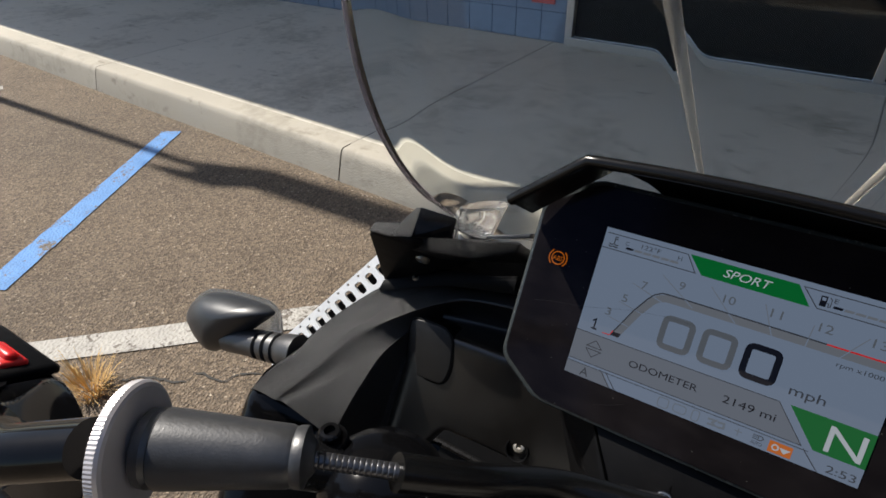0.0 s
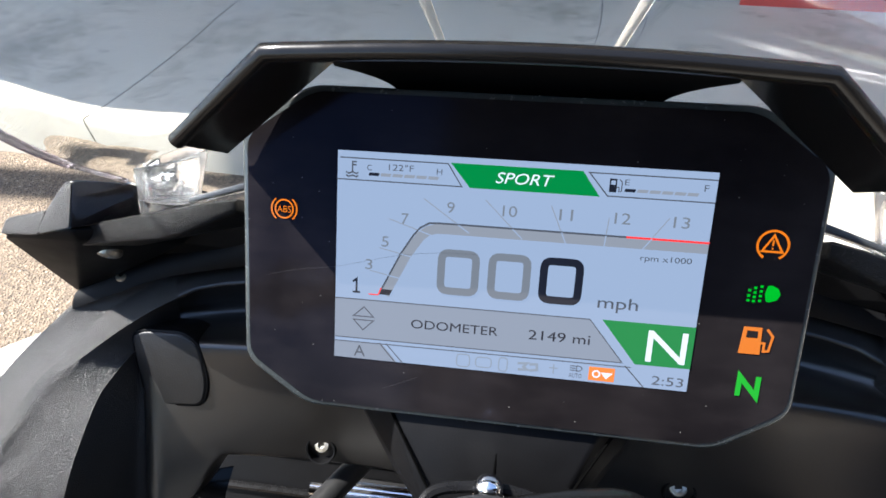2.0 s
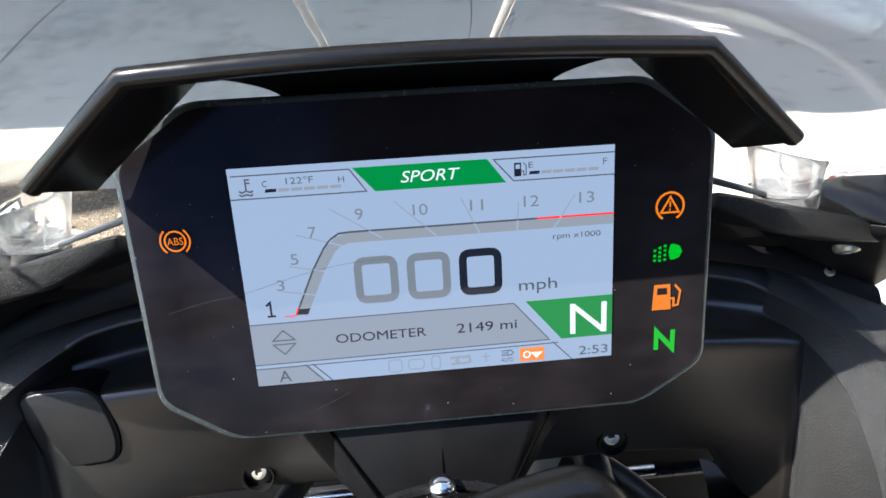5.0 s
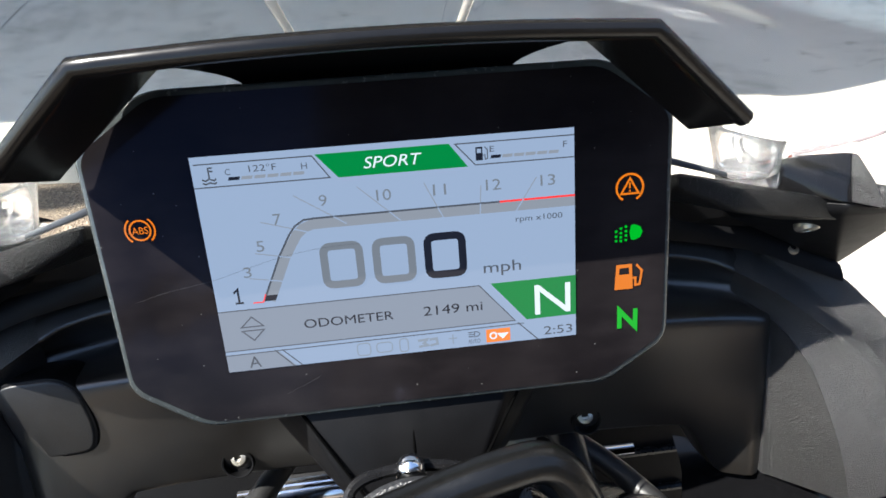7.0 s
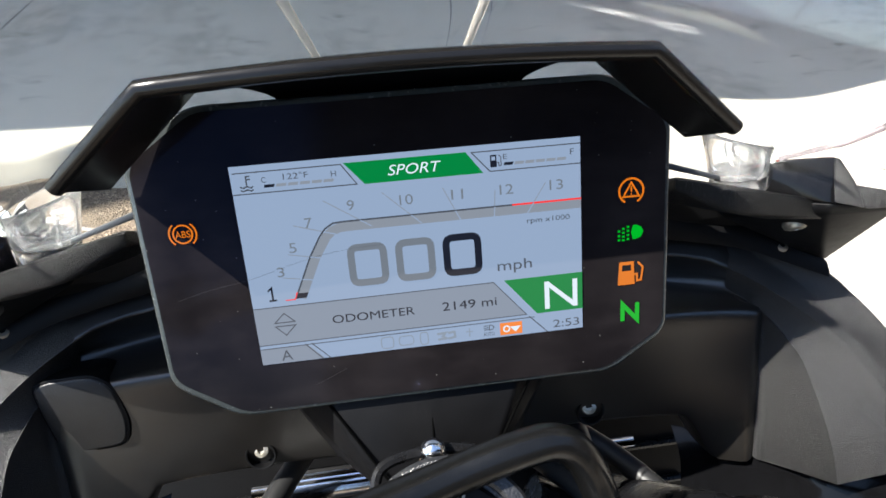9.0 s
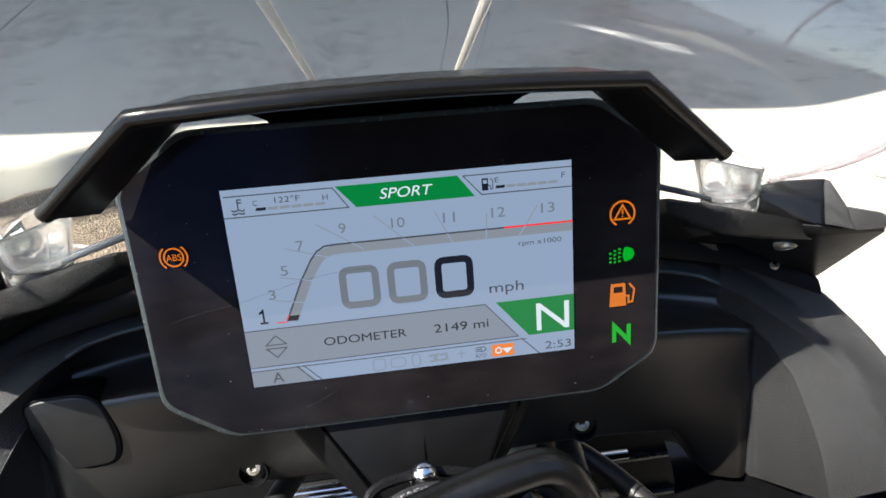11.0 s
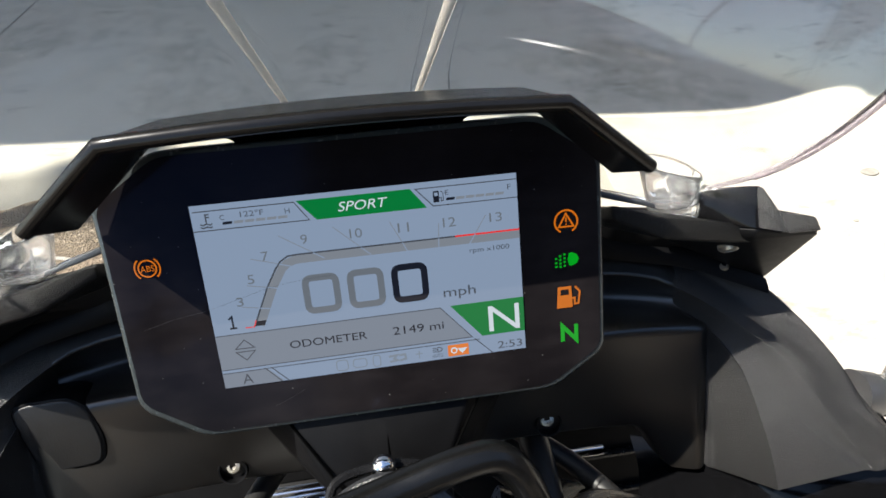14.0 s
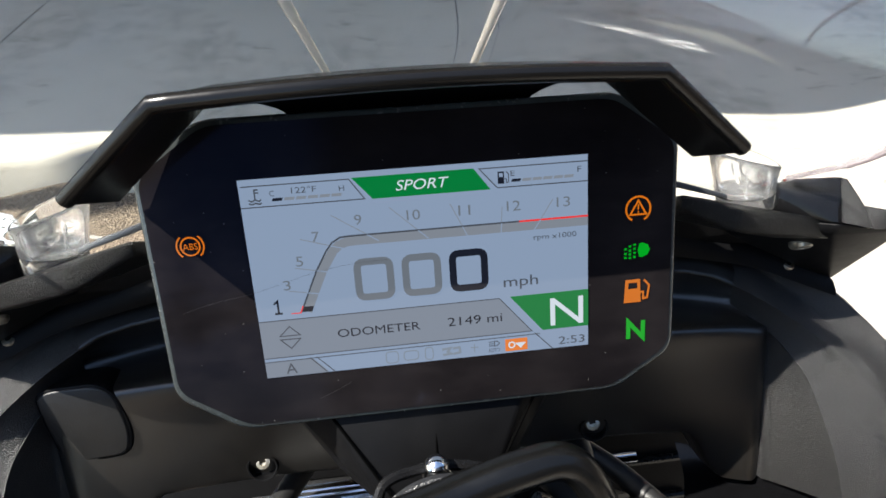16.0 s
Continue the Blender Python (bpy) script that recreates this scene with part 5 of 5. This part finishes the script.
# left switch block and lever perch
bm = bmesh.new()
box(bm, mm(-318, -128, -150), mm(-246, -84, -101), 0.014, 4)
sw = part("switch_block", bm, GLOSS_BLACK, bike, "black handlebar switch block")
bm = bmesh.new()
box(bm, mm(-322, -118, -103), mm(-262, -88, -97), 0.004, 3)
part("switch_cap", bm, MATT_BLACK, sw)
bm = bmesh.new()
box(bm, mm(-290, -112, -98), mm(-268, -100, -94.5), 0.0015, 3)
box(bm, mm(-288, -109, -95), mm(-270, -103, -91.5), 0.0025, 3)
part("red_rocker", bm, RED_PLASTIC, sw, "bright red rocker switch")
bm = bmesh.new()
lathe(bm, mm(-264, -118, -101), (0, 0, 1), [(0, 0.007), (0.001, 0.007), (0.001, 0.005), (0.0002, 0.004), (0.0002, 0)], 20)
part("switch_screw", bm, SATIN_BLACK, sw)
bm = bmesh.new()
tube(bm, spline([mm(-137, -150, -57.5), mm(-165, -160, -70), mm(-190, -158, -84), mm(-225, -140, -100)], 6), [0.010] * 6 + [0.013] * 6 + [0.016] * 7, 20, 0.8)
perch = part("lever_perch", bm, GLOSS_BLACK, bike, "black clutch lever perch")
bm = bmesh.new()
prism(bm, k(rounded([(-262, -108), (-238, -96), (-216, -76), (-203, -74), (-189, -81), (-183, -94), (-181, -112), (-200, -140), (-262, -150)], 7, 4)), -0.120, -0.112, 0.003, 3, (-0.014, -0.010))
part("perch_body", bm, GLOSS_BLACK, perch, "rounded gloss black perch casting")
bm = bmesh.new()
tube(bm, spline([mm(-178, -140, -86), mm(-230, -118, -110), mm(-300, -100, -128), mm(-380, -104, -140)], 6), 0.0085, 14, 0.6)
part("clutch_lever", bm, GLOSS_BLACK, perch, "black clutch lever")
bm = bmesh.new()
tube(bm, spline([mm(-215, -150, -104), mm(-190, -152, -92), mm(-172, -148, -96), mm(-166, -140, -112)], 5), 0.0011, 8)
part("spring_clip", bm, STEEL, perch)

# dry grass at a crack in the asphalt
rng = random.Random(7)
bm = bmesh.new()
for i in range(270):
    a, r = rng.uniform(0, 6.283), 0.05 * math.sqrt(rng.random())
    p = Vector((-1.49 + r * math.cos(a) * 1.3, 0.045 + r * math.sin(a), 0))
    lean = Vector((math.cos(a) * rng.uniform(0.2, 1.0), math.sin(a) * rng.uniform(0.2, 1.0), rng.uniform(0.5, 1.1))) * rng.uniform(0.04, 0.10)
    w = Vector((-math.sin(a), math.cos(a), 0)) * 0.0011
    q = p + lean * 0.6 + Vector((0, 0, 0.006))
    e = p + lean + Vector((0, 0, -0.006))
    v = [bm.verts.new(c) for c in (p - w, p + w, q + w * 0.8, q - w * 0.8, e)]
    bm.faces.new(v[:4])
    bm.faces.new((v[3], v[2], v[4]))
tagged(new("dry_grass", finish("dry_grass", bm, STRAW, False)), "tuft of dry straw-coloured grass in an asphalt crack", "grass", kind="stuff")

# what carries the bike: wheels, engine, tank, seat, stand
def wheel(y, r, width, name_label):
    bm = bmesh.new()
    prof = [(-width * 0.32, r - 0.075), (-width * 0.48, r - 0.05), (-width * 0.5, r - 0.03), (-width * 0.38, r - 0.008), (-width * 0.15, r), (width * 0.15, r), (width * 0.38, r - 0.008), (width * 0.5, r - 0.03), (width * 0.48, r - 0.05), (width * 0.32, r - 0.075)]
    rings = [[bm.verts.new((h, y + q * math.cos(a), r + q * math.sin(a))) for a in (2 * math.pi * i / 48 for i in range(48))] for h, q in prof]
    for p, q in zip(rings, rings[1:] + rings[:1]):
        for i in range(48):
            bm.faces.new((p[i], p[(i + 1) % 48], q[(i + 1) % 48], q[i]))
    w = part("wheel", bm, TYRE, bike, name_label, upright=True)
    bm = bmesh.new()
    lathe(bm, Vector((-width * 0.3, y, r)), (1, 0, 0), [(0, r - 0.09), (0, r - 0.072), (width * 0.6, r - 0.072), (width * 0.6, r - 0.09), (width * 0.45, r - 0.10), (width * 0.15, r - 0.10)], 48)
    part("rim", bm, SATIN_BLACK, w)
    for i in range(5):
        a = 2 * math.pi * i / 5
        bm = bmesh.new()
        tube(bm, [Vector((0, y + q * math.cos(a), r + q * math.sin(a))) for q in (0.03, r - 0.09)], [0.02, 0.014], 10)
        part("spoke", bm, SATIN_BLACK, w)


wheel(0.27, 0.30, 0.12, "black front wheel and tyre")
wheel(-1.09, 0.31, 0.18, "black rear wheel and tyre")
bm = bmesh.new()
box(bm, (-0.17, -0.60, 0.24), (0.17, 0.02, 0.62), 0.05, 3)
part("engine", bm, MATT_BLACK, bike, "black engine block", upright=True)
bm = bmesh.new()
bmesh.ops.create_uvsphere(bm, u_segments=32, v_segments=18, radius=1.0)
for v in bm.verts:
    x, y, z = v.co
    v.co = Vector((0.16 * x * (1 - 0.25 * max(0, -y)), -0.50 + 0.27 * y, 0.82 + 0.13 * z + 0.03 * y))
part("fuel_tank", bm, TANK_PAINT, bike, "gloss black fuel tank", upright=True)
bm = bmesh.new()
box(bm, (-0.13, -1.00, 0.76), (0.13, -0.70, 0.84), 0.03, 3)
part("seat", bm, RUBBER, bike, "black rider seat", upright=True)
bm = bmesh.new()
tube(bm, spline([Vector((0, -0.85, 0.76)), Vector((0, -1.10, 0.85)), Vector((0, -1.35, 0.93))], 6), [0.10] * 4 + [0.08] * 5 + [0.03] * 4, 18, 0.5)
part("tail", bm, GLOSS_BLACK, bike, "gloss black tail", upright=True)
for s in (-1, 1):
    bm = bmesh.new()
    tube(bm, [Vector((s * 0.11, -0.48, 0.42)), Vector((s * 0.12, -1.09, 0.31))], [0.035, 0.022], 14)
    part("swingarm", bm, SATIN_BLACK, bike, upright=True)
bm = bmesh.new()
tube(bm, [Vector((-0.16, -0.42, 0.28)), Vector((-0.36, -0.44, 0.012)), Vector((-0.40, -0.44, 0.012))], [0.012, 0.011, 0.016], 12)
part("side_stand", bm, SATIN_BLACK, bike, "black side stand", upright=True)
bm = bmesh.new()
rows = []
for i in range(9):
    t = i / 8
    y, w, top, low = 130 + 170 * t, 120 * (1 - t * t) + 12, -6 - 30 * t * t, -60 - 30 * t
    rows.append([mm(w * math.cos(a), y, (top + low) / 2 + (top - low) / 2 * math.sin(a)) for a in (math.pi * k / 10 for k in range(-10, 11))])
sheet(bm, rows)
part("nose_cowl", bm, GLOSS_BLACK, bike, "gloss black nose cowl under the windscreen", angle=50)
